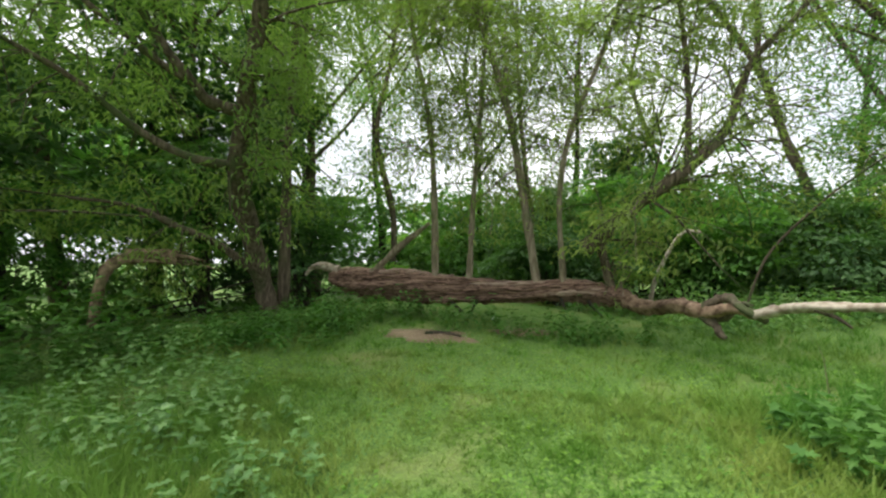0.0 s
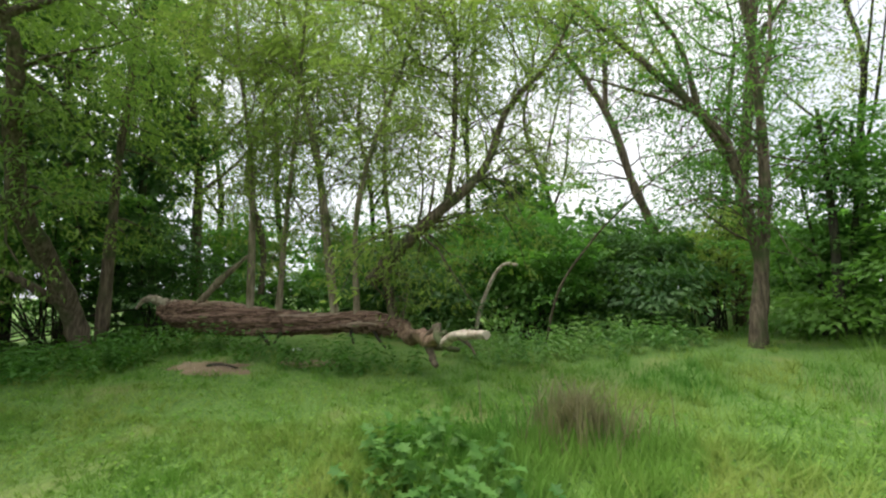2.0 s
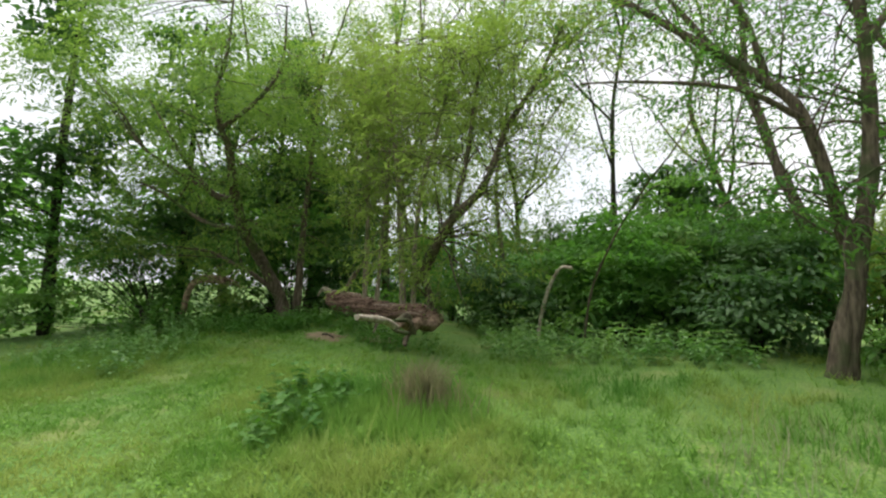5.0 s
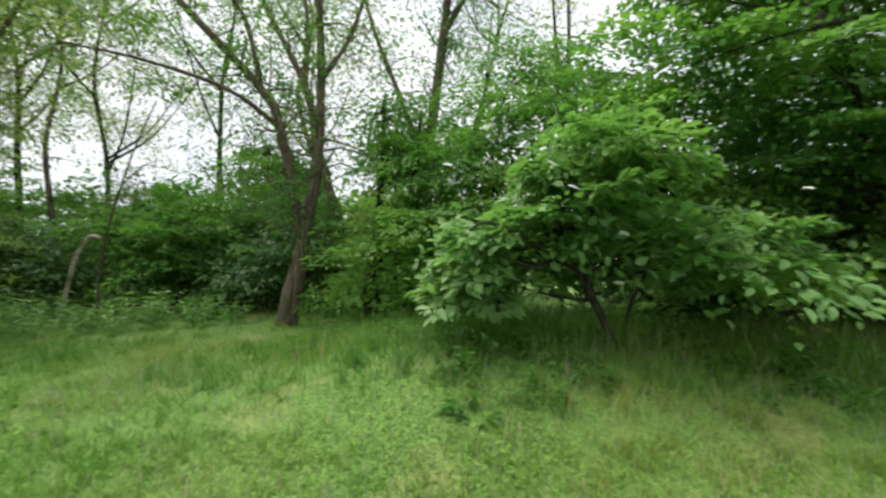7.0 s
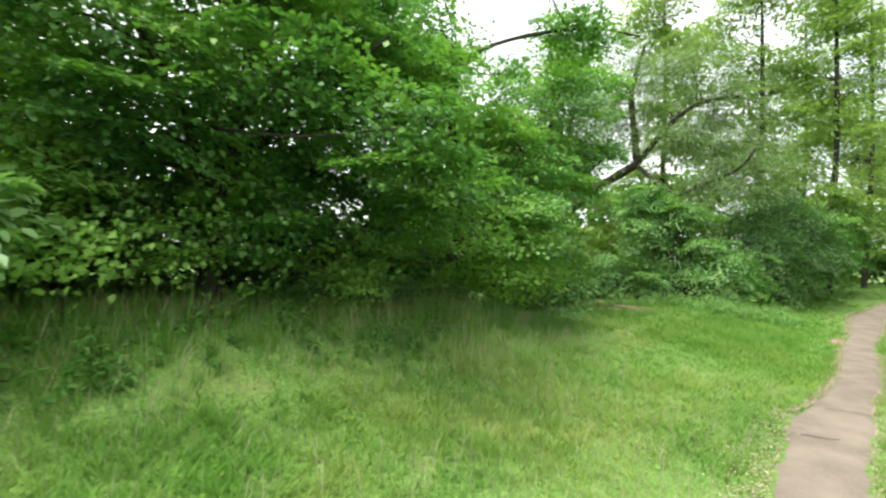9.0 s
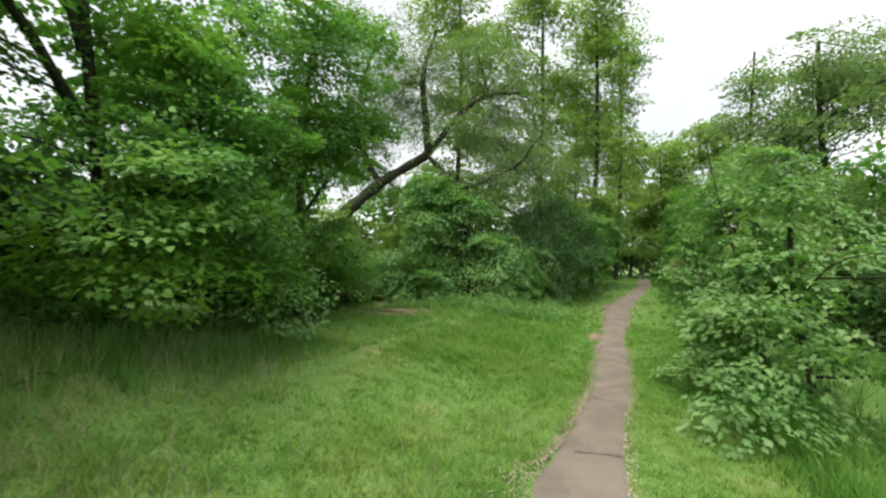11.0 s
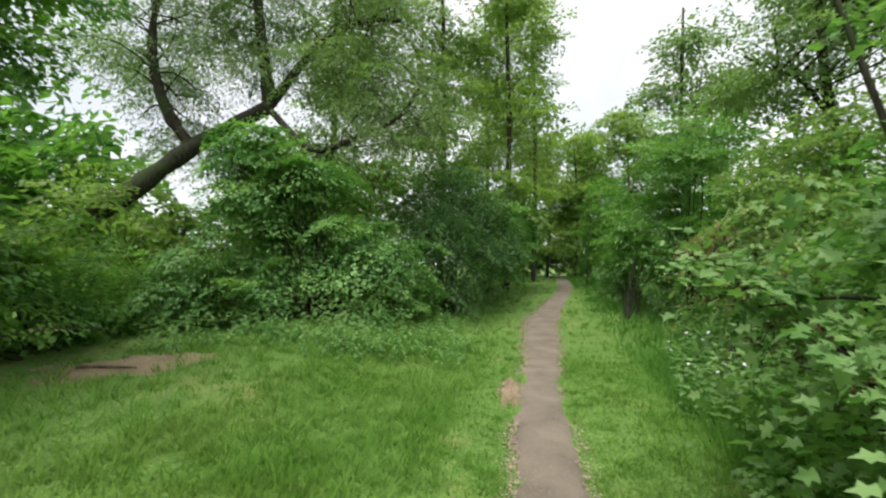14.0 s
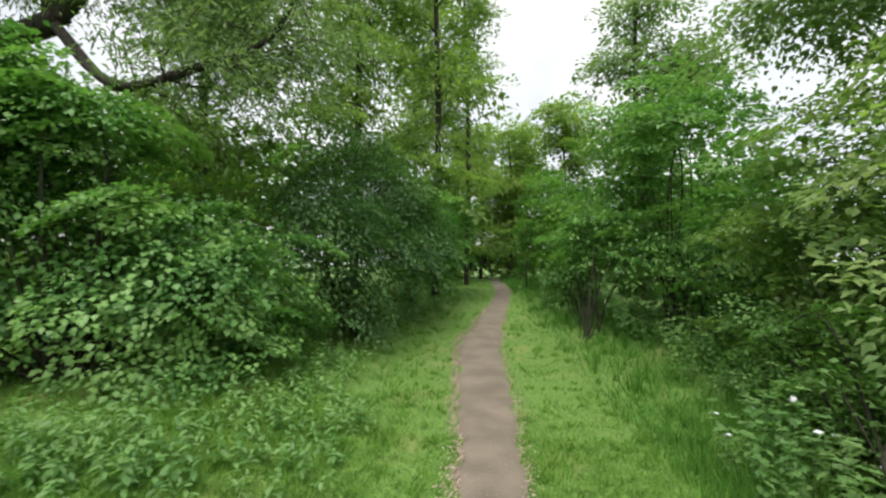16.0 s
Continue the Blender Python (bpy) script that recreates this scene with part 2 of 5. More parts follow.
def tube(pts, r0, r1, sides=7, per=4, ridges=0.0, lobes=5, twist=0.0, rng=None, power=1.0, cap=True, profile=None):
    """A tapered, slightly uneven tube along a curve."""
    c = resampled(pts, per) if per > 1 else np.asarray(pts, float)
    n = len(c)
    t = np.gradient(c, axis=0)
    t /= np.linalg.norm(t, axis=1)[:, None] + 1e-9
    ref = np.array([0.31, 0.17, 0.94]) if abs(t[0][2]) < 0.8 else np.array([0.9, 0.4, 0.1])
    s = np.cross(t, ref)
    s /= np.linalg.norm(s, axis=1)[:, None] + 1e-9
    u = np.cross(t, s)
    f = np.linspace(0, 1, n)
    r = r0 + (r1 - r0) * f**power if profile is None else np.interp(f, np.linspace(0, 1, len(profile)), profile)
    if rng is not None:
        r = r * (1 + 0.09 * rng.standard_normal(n))
    a = np.linspace(0, 2 * np.pi, sides, endpoint=False)
    wave = np.ones((n, sides))
    if ridges:
        ph = a[None] * lobes + twist * f[:, None] * 2 * np.pi
        wave += ridges * (np.sin(ph) + 0.6 * np.sin(2.3 * ph + 1.3 + 5 * f[:, None]) + 0.5 * np.sin(0.41 * ph + 9 * f[:, None]))
        if rng is not None:
            wave += 0.35 * ridges * rng.standard_normal((n, sides))
    v = c[:, None] + (r[:, None] * wave)[..., None] * (np.cos(a)[None, :, None] * s[:, None] + np.sin(a)[None, :, None] * u[:, None])
    v = v.reshape(-1, 3)
    i, j = np.meshgrid(np.arange(n - 1), np.arange(sides), indexing="ij")
    k = (j + 1) % sides
    quads = np.stack([i * sides + j, i * sides + k, (i + 1) * sides + k, (i + 1) * sides + j], -1).reshape(-1, 4)
    out = [(v, quads)]
    if cap:
        for row, centre in ((0, c[0]), (n - 1, c[-1])):
            ring = v[row * sides:(row + 1) * sides]
            tris = np.stack([np.full(sides, sides), np.arange(sides), (np.arange(sides) + 1) % sides], -1)
            out.append((np.vstack([ring, centre]), tris))
    return out


LEAF_SIMPLE = (((0, 0, 0), (0.42, 0.5, 0.10), (1, 0, -0.12), (0.42, -0.5, 0.10)), ((0, 1, 2), (0, 2, 3)))
LEAF_OVAL = (((0, 0, 0), (0.25, 0.38, 0.07), (0.62, 0.42, 0.05), (1, 0, -0.14), (0.62, -0.42, 0.05), (0.25, -0.38, 0.07)),
             ((0, 2, 1), (0, 3, 2), (0, 4, 3), (0, 5, 4)))
LEAF_LOBED = (((0, 0, 0), (0.05, 0.42, 0.06), (0.30, 0.24, 0.03), (0.52, 0.55, 0.06), (0.62, 0.2, 0.02), (1, 0, -0.1),
               (0.62, -0.2, 0.02), (0.52, -0.55, 0.06), (0.30, -0.24, 0.03), (0.05, -0.42, 0.06)),
              ((0, 2, 1), (0, 4, 2), (2, 4, 3), (0, 5, 4), (0, 6, 5), (0, 8, 6), (8, 7, 6), (0, 9, 8)))


def unit(v):
    return v / (np.linalg.norm(v, axis=-1, keepdims=True) + 1e-9)


def leaves(pos, ahead, up, length, width, shape, rng, vary=0.35):
    """Leaves at pos, pointing ahead, faces turned up."""
    tv, tf = np.array(shape[0], float), np.array(shape[1])
    ahead = unit(ahead)
    side = unit(np.cross(up, ahead))
    nor = np.cross(ahead, side)
    L = length * (1 + vary * (rng.random(len(pos)) * 2 - 1))
    W = L * width * (0.85 + 0.3 * rng.random(len(pos)))
    v = (pos[:, None] + (L[:, None] * tv[None, :, 0])[..., None] * ahead[:, None]
         + (W[:, None] * tv[None, :, 1])[..., None] * side[:, None] + (L[:, None] * tv[None, :, 2])[..., None] * nor[:, None])
    f = tf[None] + (np.arange(len(pos)) * len(tv))[:, None, None]
    return v.reshape(-1, 3), f.reshape(-1, 3)


def spray(tips, centre, per, radius, length, width, shape, rng, flat=0.35, droop=0.25, tilt=0.5):
    """Sprays of leaves round each tip: layered, turned outwards from the centre."""
    tips = np.repeat(np.asarray(tips, float), per, axis=0)
    n = len(tips)
    off = rng.standard_normal((n, 3)) * radius * np.array([0.6, 0.6, 0.6 * flat])
    out = unit((tips - centre) * np.array([1, 1, 0.4]))
    off[:, 2] -= 0.35 * (off[:, 0] * out[:, 0] + off[:, 1] * out[:, 1]) * (0.5 + droop)
    ahead = out * 0.6 + rng.standard_normal((n, 3)) * 0.75 + np.array([0, 0, -droop])
    up = np.array([0, 0, 1.0]) + out * 0.45 + rng.standard_normal((n, 3)) * tilt
    return leaves(tips + off, ahead, up, length, width, shape, rng)


def fans(lobes, count, per, length, leaf, width, shape, rng, droop=0.35, lump=0.25, base=None, low=0.1, tier=0.0):
    """Layered boughs: flat fans of leaves that reach out from lumpy ellipsoids and droop at their ends."""
    lobes = np.asarray(lobes, float)
    size = (lobes[:, 3] * lobes[:, 4] + lobes[:, 4] * lobes[:, 5] + lobes[:, 3] * lobes[:, 5])
    which = rng.choice(len(lobes), count, p=size / size.sum())
    lo = lobes[which]
    d = rng.standard_normal((count, 3))
    d[:, 2] = np.abs(d[:, 2]) * np.where(rng.random(count) < 0.68, 1, -0.8)
    d = unit(d)
    ph = which * 1.7
    bumps = np.sin(5 * d[:, 0] + ph) * np.sin(5 * d[:, 1] + 2 * ph) + np.sin(6 * d[:, 2] + 3 * d[:, 0] + ph)
    r = (0.55 + 0.48 * rng.random(count)) * (1 + lump * 0.4 * bumps)
    tip = lo[:, :3] + d * r[:, None] * lo[:, 3:]
    if tier:
        turn = 0.5 * np.sin(2.1 * tip[:, 0] + 1.3 * tip[:, 1]) + 0.5 * np.sin(1.7 * tip[:, 1] - 0.9 * tip[:, 0])
        shelf = (np.round(tip[:, 2] / tier + turn) - turn) * tier
        tip[:, 2] += 0.8 * (shelf - tip[:, 2])
    out = unit(d * np.array([1, 1, 0.2]) + rng.standard_normal((count, 3)) * np.array([0.35, 0.35, 0.2]))
    side = unit(np.cross(np.array([0, 0, 1.0]), out) + rng.standard_normal((count, 3)) * 0.15)
    nor = unit(np.cross(out, side))
    L = length * rng.uniform(0.6, 1.35, count)
    rep = lambda q: np.repeat(q, per, axis=0)
    n = count * per
    u = rng.random(n) ** 0.8
    v = rng.uniform(-1, 1, n) * (0.15 + 0.42 * np.sin(np.pi * np.clip(u * 0.85 + 0.12, 0, 1)))
    Lr = rep(L)
    pos = rep(tip) + rep(out) * ((u - 0.45) * Lr)[:, None] + rep(side) * (v * Lr)[:, None] + rep(nor) * rng.normal(0, 0.03, n)[:, None] * Lr[:, None]
    pos[:, 2] -= droop * Lr * (u**2 + 0.6 * v**2)
    ahead = rep(out) * 0.7 + rep(side) * (np.sign(v) * 0.6)[:, None] + rng.standard_normal((n, 3)) * 0.28 + np.array([0, 0, -1.0]) * (droop * u)[:, None]
    up = rep(nor) + rep(out) * 0.35 + np.array([0, 0, 0.25]) + rng.standard_normal((n, 3)) * 0.18
    ok = pos[:, 2] > ground_z(pos[:, 0], pos[:, 1]) + low * rng.uniform(0.2, 1.0, n)
    return leaves((pos - base)[ok], ahead[ok], up[ok], leaf, width, shape, rng)


def lobe_points(lobes, count, rng, bias=2.4, lump=0.3):
    """Points in lumpy ellipsoids (x, y, z, rx, ry, rz), most of them near the skin."""
    lobes = np.asarray(lobes, float)
    size = (lobes[:, 3] * lobes[:, 4] + lobes[:, 4] * lobes[:, 5] + lobes[:, 3] * lobes[:, 5])
    out = []
    for lobe, share in zip(lobes, size / size.sum()):
        n = max(8, int(count * share))
        d = unit(rng.standard_normal((n, 3)))
        ph = rng.random(6) * 6.28
        bumps = (np.sin(3.1 * d[:, 0] * 2 + ph[0]) * np.sin(2.7 * d[:, 1] * 2 + ph[1]) + np.sin(3.3 * d[:, 2] * 2 + ph[2] + 2 * d[:, 0])
                 + 0.6 * np.sin(9 * d[:, 0] + ph[3]) * np.sin(8 * d[:, 1] + ph[4]) * np.sin(7 * d[:, 2] + ph[5]))
        r = rng.random(n) ** (1 / bias) * (1 - lump * 0.5 + lump * 0.45 * bumps)
        out.append(lobe[:3] + d * r[:, None] * lobe[3:])
    return np.concatenate(out)


def smooth_step(v):
    v = np.clip(v, 0, 1)
    return v * v * (3 - 2 * v)


def grain(x, y, scale, seed=0):
    """Smooth value noise, 0 to 1."""
    x, y = np.asarray(x, float) * scale, np.asarray(y, float) * scale
    i, j = np.floor(x), np.floor(y)
    fx, fy = smooth_step(x - i), smooth_step(y - j)

    def at(a, c):
        h = np.sin(a * 127.1 + c * 311.7 + seed * 74.7) * 43758.5453
        return h - np.floor(h)

    return (at(i, j) * (1 - fx) + at(i + 1, j) * fx) * (1 - fy) + (at(i, j + 1) * (1 - fx) + at(i + 1, j + 1) * fx) * fy


def ground_z(x, y):
    """Lie of the land: the path in its dip, the bank under the shrubs, the rise by the fallen trunk."""
    x, y = np.asarray(x, float), np.asarray(y, float)
    z = 0.16 * smooth_step((-y - 5) / 4) + 0.6 * smooth_step((y - 6) / 20)
    z = z + 0.38 * smooth_step((-x - 0.9) / 3.2)
    z = z + 0.5 * smooth_step((-x - 2.9) / 1.7) * smooth_step((y + 15) / 3) * smooth_step((-1.5 - y) / 3)
    z = z + 0.38 * np.exp(-((x + 7.6) ** 2 + (y + 22.8) ** 2 / 2) / 5) + 0.32 * np.exp(-((x + 8) ** 2 + (y + 15.5) ** 2) / 6)
    z = z + 0.3 * np.exp(-((x + 4.2) ** 2 + (y - 7.2) ** 2) / 4) + 0.25 * smooth_step((x - 1.4) / 3)
    z = z + 0.03 * (grain(x, y, 0.8, 3) - 0.5) + 0.025 * (grain(x, y, 2.7, 5) - 0.5)
    far = smooth_step((np.hypot(x + 3, y + 5) - 22) / 40)
    return z * (1 - far) + 0.45 * far


def plant(name, place, label, category, group="", trunks=(), limbs=(), lobes=(), clusters=200, per=30, radius=0.3, leaf=(0.09, 0.6),
          shape=LEAF_SIMPLE, material=None, bark=None, seed=1, stems=16, stem_r=0.018, flat=0.35, droop=0.25, twigs=0, twig_len=0.9,
          twig_up=0.25, bare=0.0, bias=2.4, lump=0.3, tilt=0.5, low=0.1, broken=True, tier=0.0):
    """A tree or shrub: trunks and limbs as (points, r0, r1), branchlets, and a crown of single leaves round lobes and twig tips."""
    rng = np.random.default_rng(seed)
    base = np.array(place, float)
    top = thing(name, place, label, category, group)
    every = []
    for kind, items in (("trunk", trunks), ("limb", limbs)):
        for pts, r0, r1 in items:
            pts = np.asarray(pts, float) - base
            every.append((pts, r0, r1))
            part(kind, tube(pts, r0, r1, 10 if r0 > 0.06 else 7, 5, 0.05, 4, 0.4, rng), bark, top, smooth=True)
    tips, thin = [], []
    for pts, r0, r1 in every:
        if r0 >= 0.25:
            continue
        c = resampled(pts, 6)
        span = np.linalg.norm(np.diff(c, axis=0), axis=1).sum()
        for _ in range(int(twigs * span)):
            f = rng.uniform(0.3, 1.0)
            i = min(int(f * (len(c) - 1)), len(c) - 2)
            way = unit(unit(c[i + 1] - c[i]) * 0.5 + rng.standard_normal(3) * 0.7 + np.array([0, 0, twig_up]))
            ln = twig_len * rng.uniform(0.5, 1.3)
            line = [c[i]]
            for k in range(4):
                way = unit(way + rng.standard_normal(3) * 0.22 + np.array([0, 0, -droop * 0.35]))
                line.append(line[-1] + way * ln / 4)
            thin += tube(line, max(0.25 * (r0 + (r1 - r0) * f), 0.007), 0.004, 4, 1, cap=False)
            if rng.random() > bare:
                tips += [line[2], line[3], line[4]]
            for _ in range(2):
                w2 = unit(way + rng.standard_normal(3) * 0.8)
                st = line[rng.integers(1, 4)]
                tip = st + w2 * ln * 0.5 + np.array([0, 0, -droop * 0.2])
                thin += tube([st, st + w2 * ln * 0.28, tip], 0.007, 0.003, 3, 1, cap=False)
                if rng.random() > bare:
                    tips.append(tip)
    if len(lobes) and broken:
        parts = []
        for lx, ly, lz, rx, ry, rz in lobes:
            parts.append((lx, ly, lz, rx * 0.72, ry * 0.72, rz * 0.72))
            for _ in range(4):
                q = unit(rng.standard_normal(3)) * rng.uniform(0.45, 0.68)
                g = rng.uniform(0.36, 0.58)
                parts.append((lx + q[0] * rx, ly + q[1] * ry, lz + q[2] * rz, rx * g, ry * g, rz * g))
        lobes = parts
    if len(lobes):
        pts = lobe_points(lobes, clusters, rng, bias, lump) - base
        keep = pts[:, 2] + base[2] > ground_z(pts[:, 0] + base[0], pts[:, 1] + base[1]) + low
        pts = pts[keep]
        centres = np.asarray(lobes, float)[:, :3] - base
        for k in range(stems):
            goal = pts[rng.integers(len(pts))]
            mid = centres[np.argmin(np.linalg.norm(centres - goal, axis=1))] * np.array([0.6, 0.6, 0.75]) + rng.standard_normal(3) * 0.15
            root = np.array([rng.uniform(-0.25, 0.25), rng.uniform(-0.25, 0.25), -0.1])
            if every:
                near = np.concatenate([resampled(e[0], 5) for e in every])
                near = near[near[:, 2] < goal[2] + 0.2] if (near[:, 2] < goal[2] + 0.2).any() else near
                root = near[np.argmin(np.linalg.norm(near - goal, axis=1) + rng.random(len(near)) * 0.4)]
                mid = (root + goal) / 2 + rng.standard_normal(3) * 0.15 + np.array([0, 0, 0.12])
            thin += tube([root, mid, goal], stem_r * rng.uniform(0.7, 1.5), 0.005, 5, 5, rng=rng, cap=False)
    if thin:
        tagged(part("twig_work", thin, bark, top, smooth=True), kind="stuff")
    crown = []
    if len(lobes):
        share, more = (0.11, 8.0) if tier else (0.17, 5.4)
        crown.append(fans(lobes, int(clusters * share), int(per * more), radius * 4.4, leaf[0], leaf[1], shape, rng, droop, lump, base, low, tier))
        inner = pts[rng.random(len(pts)) < 0.42]
        crown.append(spray(inner * np.array([1, 1, 0.97]), pts.mean(0), int(per * 0.5), radius * 1.6, leaf[0] * (1.0 if leaf[0] < 0.125 else 1.4), leaf[1], shape, rng, 0.6, droop, 0.7))
    if len(tips):
        tips = np.array(tips)
        crown.append(spray(tips, tips.mean(0) * np.array([1, 1, 0.6]), per, radius, leaf[0], leaf[1], shape, rng, flat, droop, tilt))
    if crown:
        part("crown", crown, material, top)
    return top


# ---- ground, path ----
def ground_sheet():
    ax = np.unique(np.r_[np.linspace(-900, -40, 14), np.linspace(-40, -14, 27), np.linspace(-14, 6, 61), np.linspace(6, 40, 35), np.linspace(40, 900, 14)])
    ay = np.unique(np.r_[np.linspace(-900, -50, 14), np.linspace(-50, -30, 21), np.linspace(-30, 30, 151), np.linspace(30, 60, 16), np.linspace(60, 900, 14)])
    x, y = np.meshgrid(ax, ay, indexing="ij")
    v = np.stack([x, y, ground_z(x, y)], -1).reshape(-1, 3)
    i, j = np.meshgrid(np.arange(len(ax) - 1), np.arange(len(ay) - 1), indexing="ij")
    w = len(ay)
    f = np.stack([i * w + j, (i + 1) * w + j, (i + 1) * w + j + 1, i * w + j + 1], -1).reshape(-1, 4)
    ob = new("ground", mesh_from("ground", [(v, f)], M_TURF, True))
    tagged(ob, "grassy park ground with low bank beside path", "ground", kind="structure")


ground_sheet()


def path_mid(y):
    """Middle line of the trodden path."""
    y = np.asarray(y, float)
    return np.interp(y, [-30, -14, -9, -5, -3, -1, 0, 2, 4.5, 6, 8, 11, 14, 18, 21, 25, 43], [0.6, 0.2, -0.1, -0.33, -0.41, -0.32, -0.26, -0.3, -0.39, -0.34, -0.35, -0.37, 0.02, 0.55, 0.85, 0.95, 1.4])


def path_half(y):
    y = np.asarray(y, float)
    return np.interp(y, [-30, -11, -7, -5, -3, -1, 2, 5, 8, 11, 14, 43], [0.0, 0.0, 0.2, 0.29, 0.34, 0.26, 0.25, 0.27, 0.35, 0.47, 0.35, 0.4]) * (0.88 + 0.24 * grain(y, 0 * y, 1.6, 9)) + 0.05 * (grain(y, 0 * y, 5.0, 4) - 0.5) * (y > -9)


def path_strip():
    ys = np.arange(-9.5, 36, 0.06)
    rng = np.random.default_rng(5)
    rag = np.convolve(rng.standard_normal(len(ys) + 8), np.ones(5) / 5, "same")[4:-4]
    rag2 = np.convolve(rng.standard_normal(len(ys) + 8), np.ones(5) / 5, "same")[4:-4]
    mid, half = path_mid(ys), path_half(ys)
    across = np.linspace(-1, 1, 9)
    left, right = mid - half - 0.05 * rag, mid + half + 0.03 * rag2
    x = left[:, None] + (right - left)[:, None] * (across[None] + 1) / 2
    y = np.repeat(ys[:, None], 9, 1)
    z = ground_z(x, y) + 0.022 + 0.012 * (1 - across[None] ** 2) - 0.035 * (np.abs(across[None]) > 0.9)
    v = np.stack([x, y, z], -1).reshape(-1, 3)
    i, j = np.meshgrid(np.arange(len(ys) - 1), np.arange(8), indexing="ij")
    f = np.stack([i * 9 + j, i * 9 + j + 1, (i + 1) * 9 + j + 1, (i + 1) * 9 + j], -1).reshape(-1, 4)
    ob = new("path", mesh_from("path", [(v, f)], M_PATH, True))
    tagged(ob, "narrow brown trodden path with crumbling pale edges", "path", kind="structure")


path_strip()


def soil_patch(x, y, rx, ry, seed, label, turn=0.0):
    rng = np.random.default_rng(seed)
    a = np.linspace(0, 2 * np.pi, 40, endpoint=False)
    ph = rng.random(4) * 6.28
    r = 1 + 0.22 * np.sin(2 * a + ph[0]) + 0.14 * np.sin(5 * a + ph[1]) + 0.1 * np.sin(9 * a + ph[2])
    rings = np.linspace(0, 1, 7)
    dx = rx * np.cos(a)[None] * (r * 1)[None] * rings[:, None]
    dy = ry * np.sin(a)[None] * (r * 1)[None] * rings[:, None]
    px, py = x + dx * math.cos(turn) - dy * math.sin(turn), y + dx * math.sin(turn) + dy * math.cos(turn)
    z = ground_z(px, py) + 0.02 * (1 - rings[:, None] ** 3) + 0.012 * np.sin(9 * px) * np.sin(11 * py) - 0.02 * (rings[:, None] > 0.95)
    v = np.stack([px, py, z], -1).reshape(-1, 3)
    i, j = np.meshgrid(np.arange(6), np.arange(40), indexing="ij")
    k = (j + 1) % 40
    f = np.stack([i * 40 + j, i * 40 + k, (i + 1) * 40 + k, (i + 1) * 40 + j], -1).reshape(-1, 4)
    ob = new("soil_patch", mesh_from("soil_patch", [(v, f)], M_SOIL, True))
    tagged(ob, label, "soil", kind="structure")


SOIL = [(-0.76, 4.5, 0.17, 0.6, 7, "pale dry leaf litter patch at the path edge"),
        (-5.1, -22.55, 0.32, 0.75, 3, "bare brown soil patch worn in the grass before the fallen trunk"),
        (-5.35, 3.2, 0.9, 0.78, 4, "bare reddish soil patch with dry twigs in the meadow"),
        (-5.55, -21.3, 0.2, 0.45, 6, "small worn earth patch in short grass")]
def path_crack(y0, x0, x1, dy, seed):
    """A dark crack that runs across the trodden surface."""
    rng = np.random.default_rng(seed)
    x = np.linspace(x0, x1, 12)
    y = y0 + dy * np.linspace(0, 1, 12) + rng.normal(0, 0.012, 12)
    w = 0.006 * rng.uniform(0.5, 1.6, 12)
    u = (x - path_mid(y)) / path_half(y)
    z = ground_z(x, y) + 0.028 + 0.012 * (1 - u**2)
    v = np.concatenate([np.stack([x, y - w, z], -1), np.stack([x, y + w, z], -1)])
    k = np.arange(11)
    ob = new("path_crack", mesh_from("path_crack", [(v, np.stack([k, k + 1, k + 13, k + 12], -1))], M_DARKBARK))
    tagged(ob, "thin dark crack across the trodden path", "crack", kind="structure")


for cy, cx0, cx1, cdy, cseed in ((-2.15, -0.5, -0.1, 0.06, 1), (0.05, -0.45, -0.12, 0.3, 2), (-0.35, -0.5, -0.2, -0.1, 3), (-3.4, -0.6, -0.3, 0.15, 4)):
    path_crack(cy, cx0, cx1, cdy, cseed)
for sx, sy, srx, sry, sseed, slabel in SOIL:
    soil_patch(sx, sy, srx, sry, sseed, slabel)


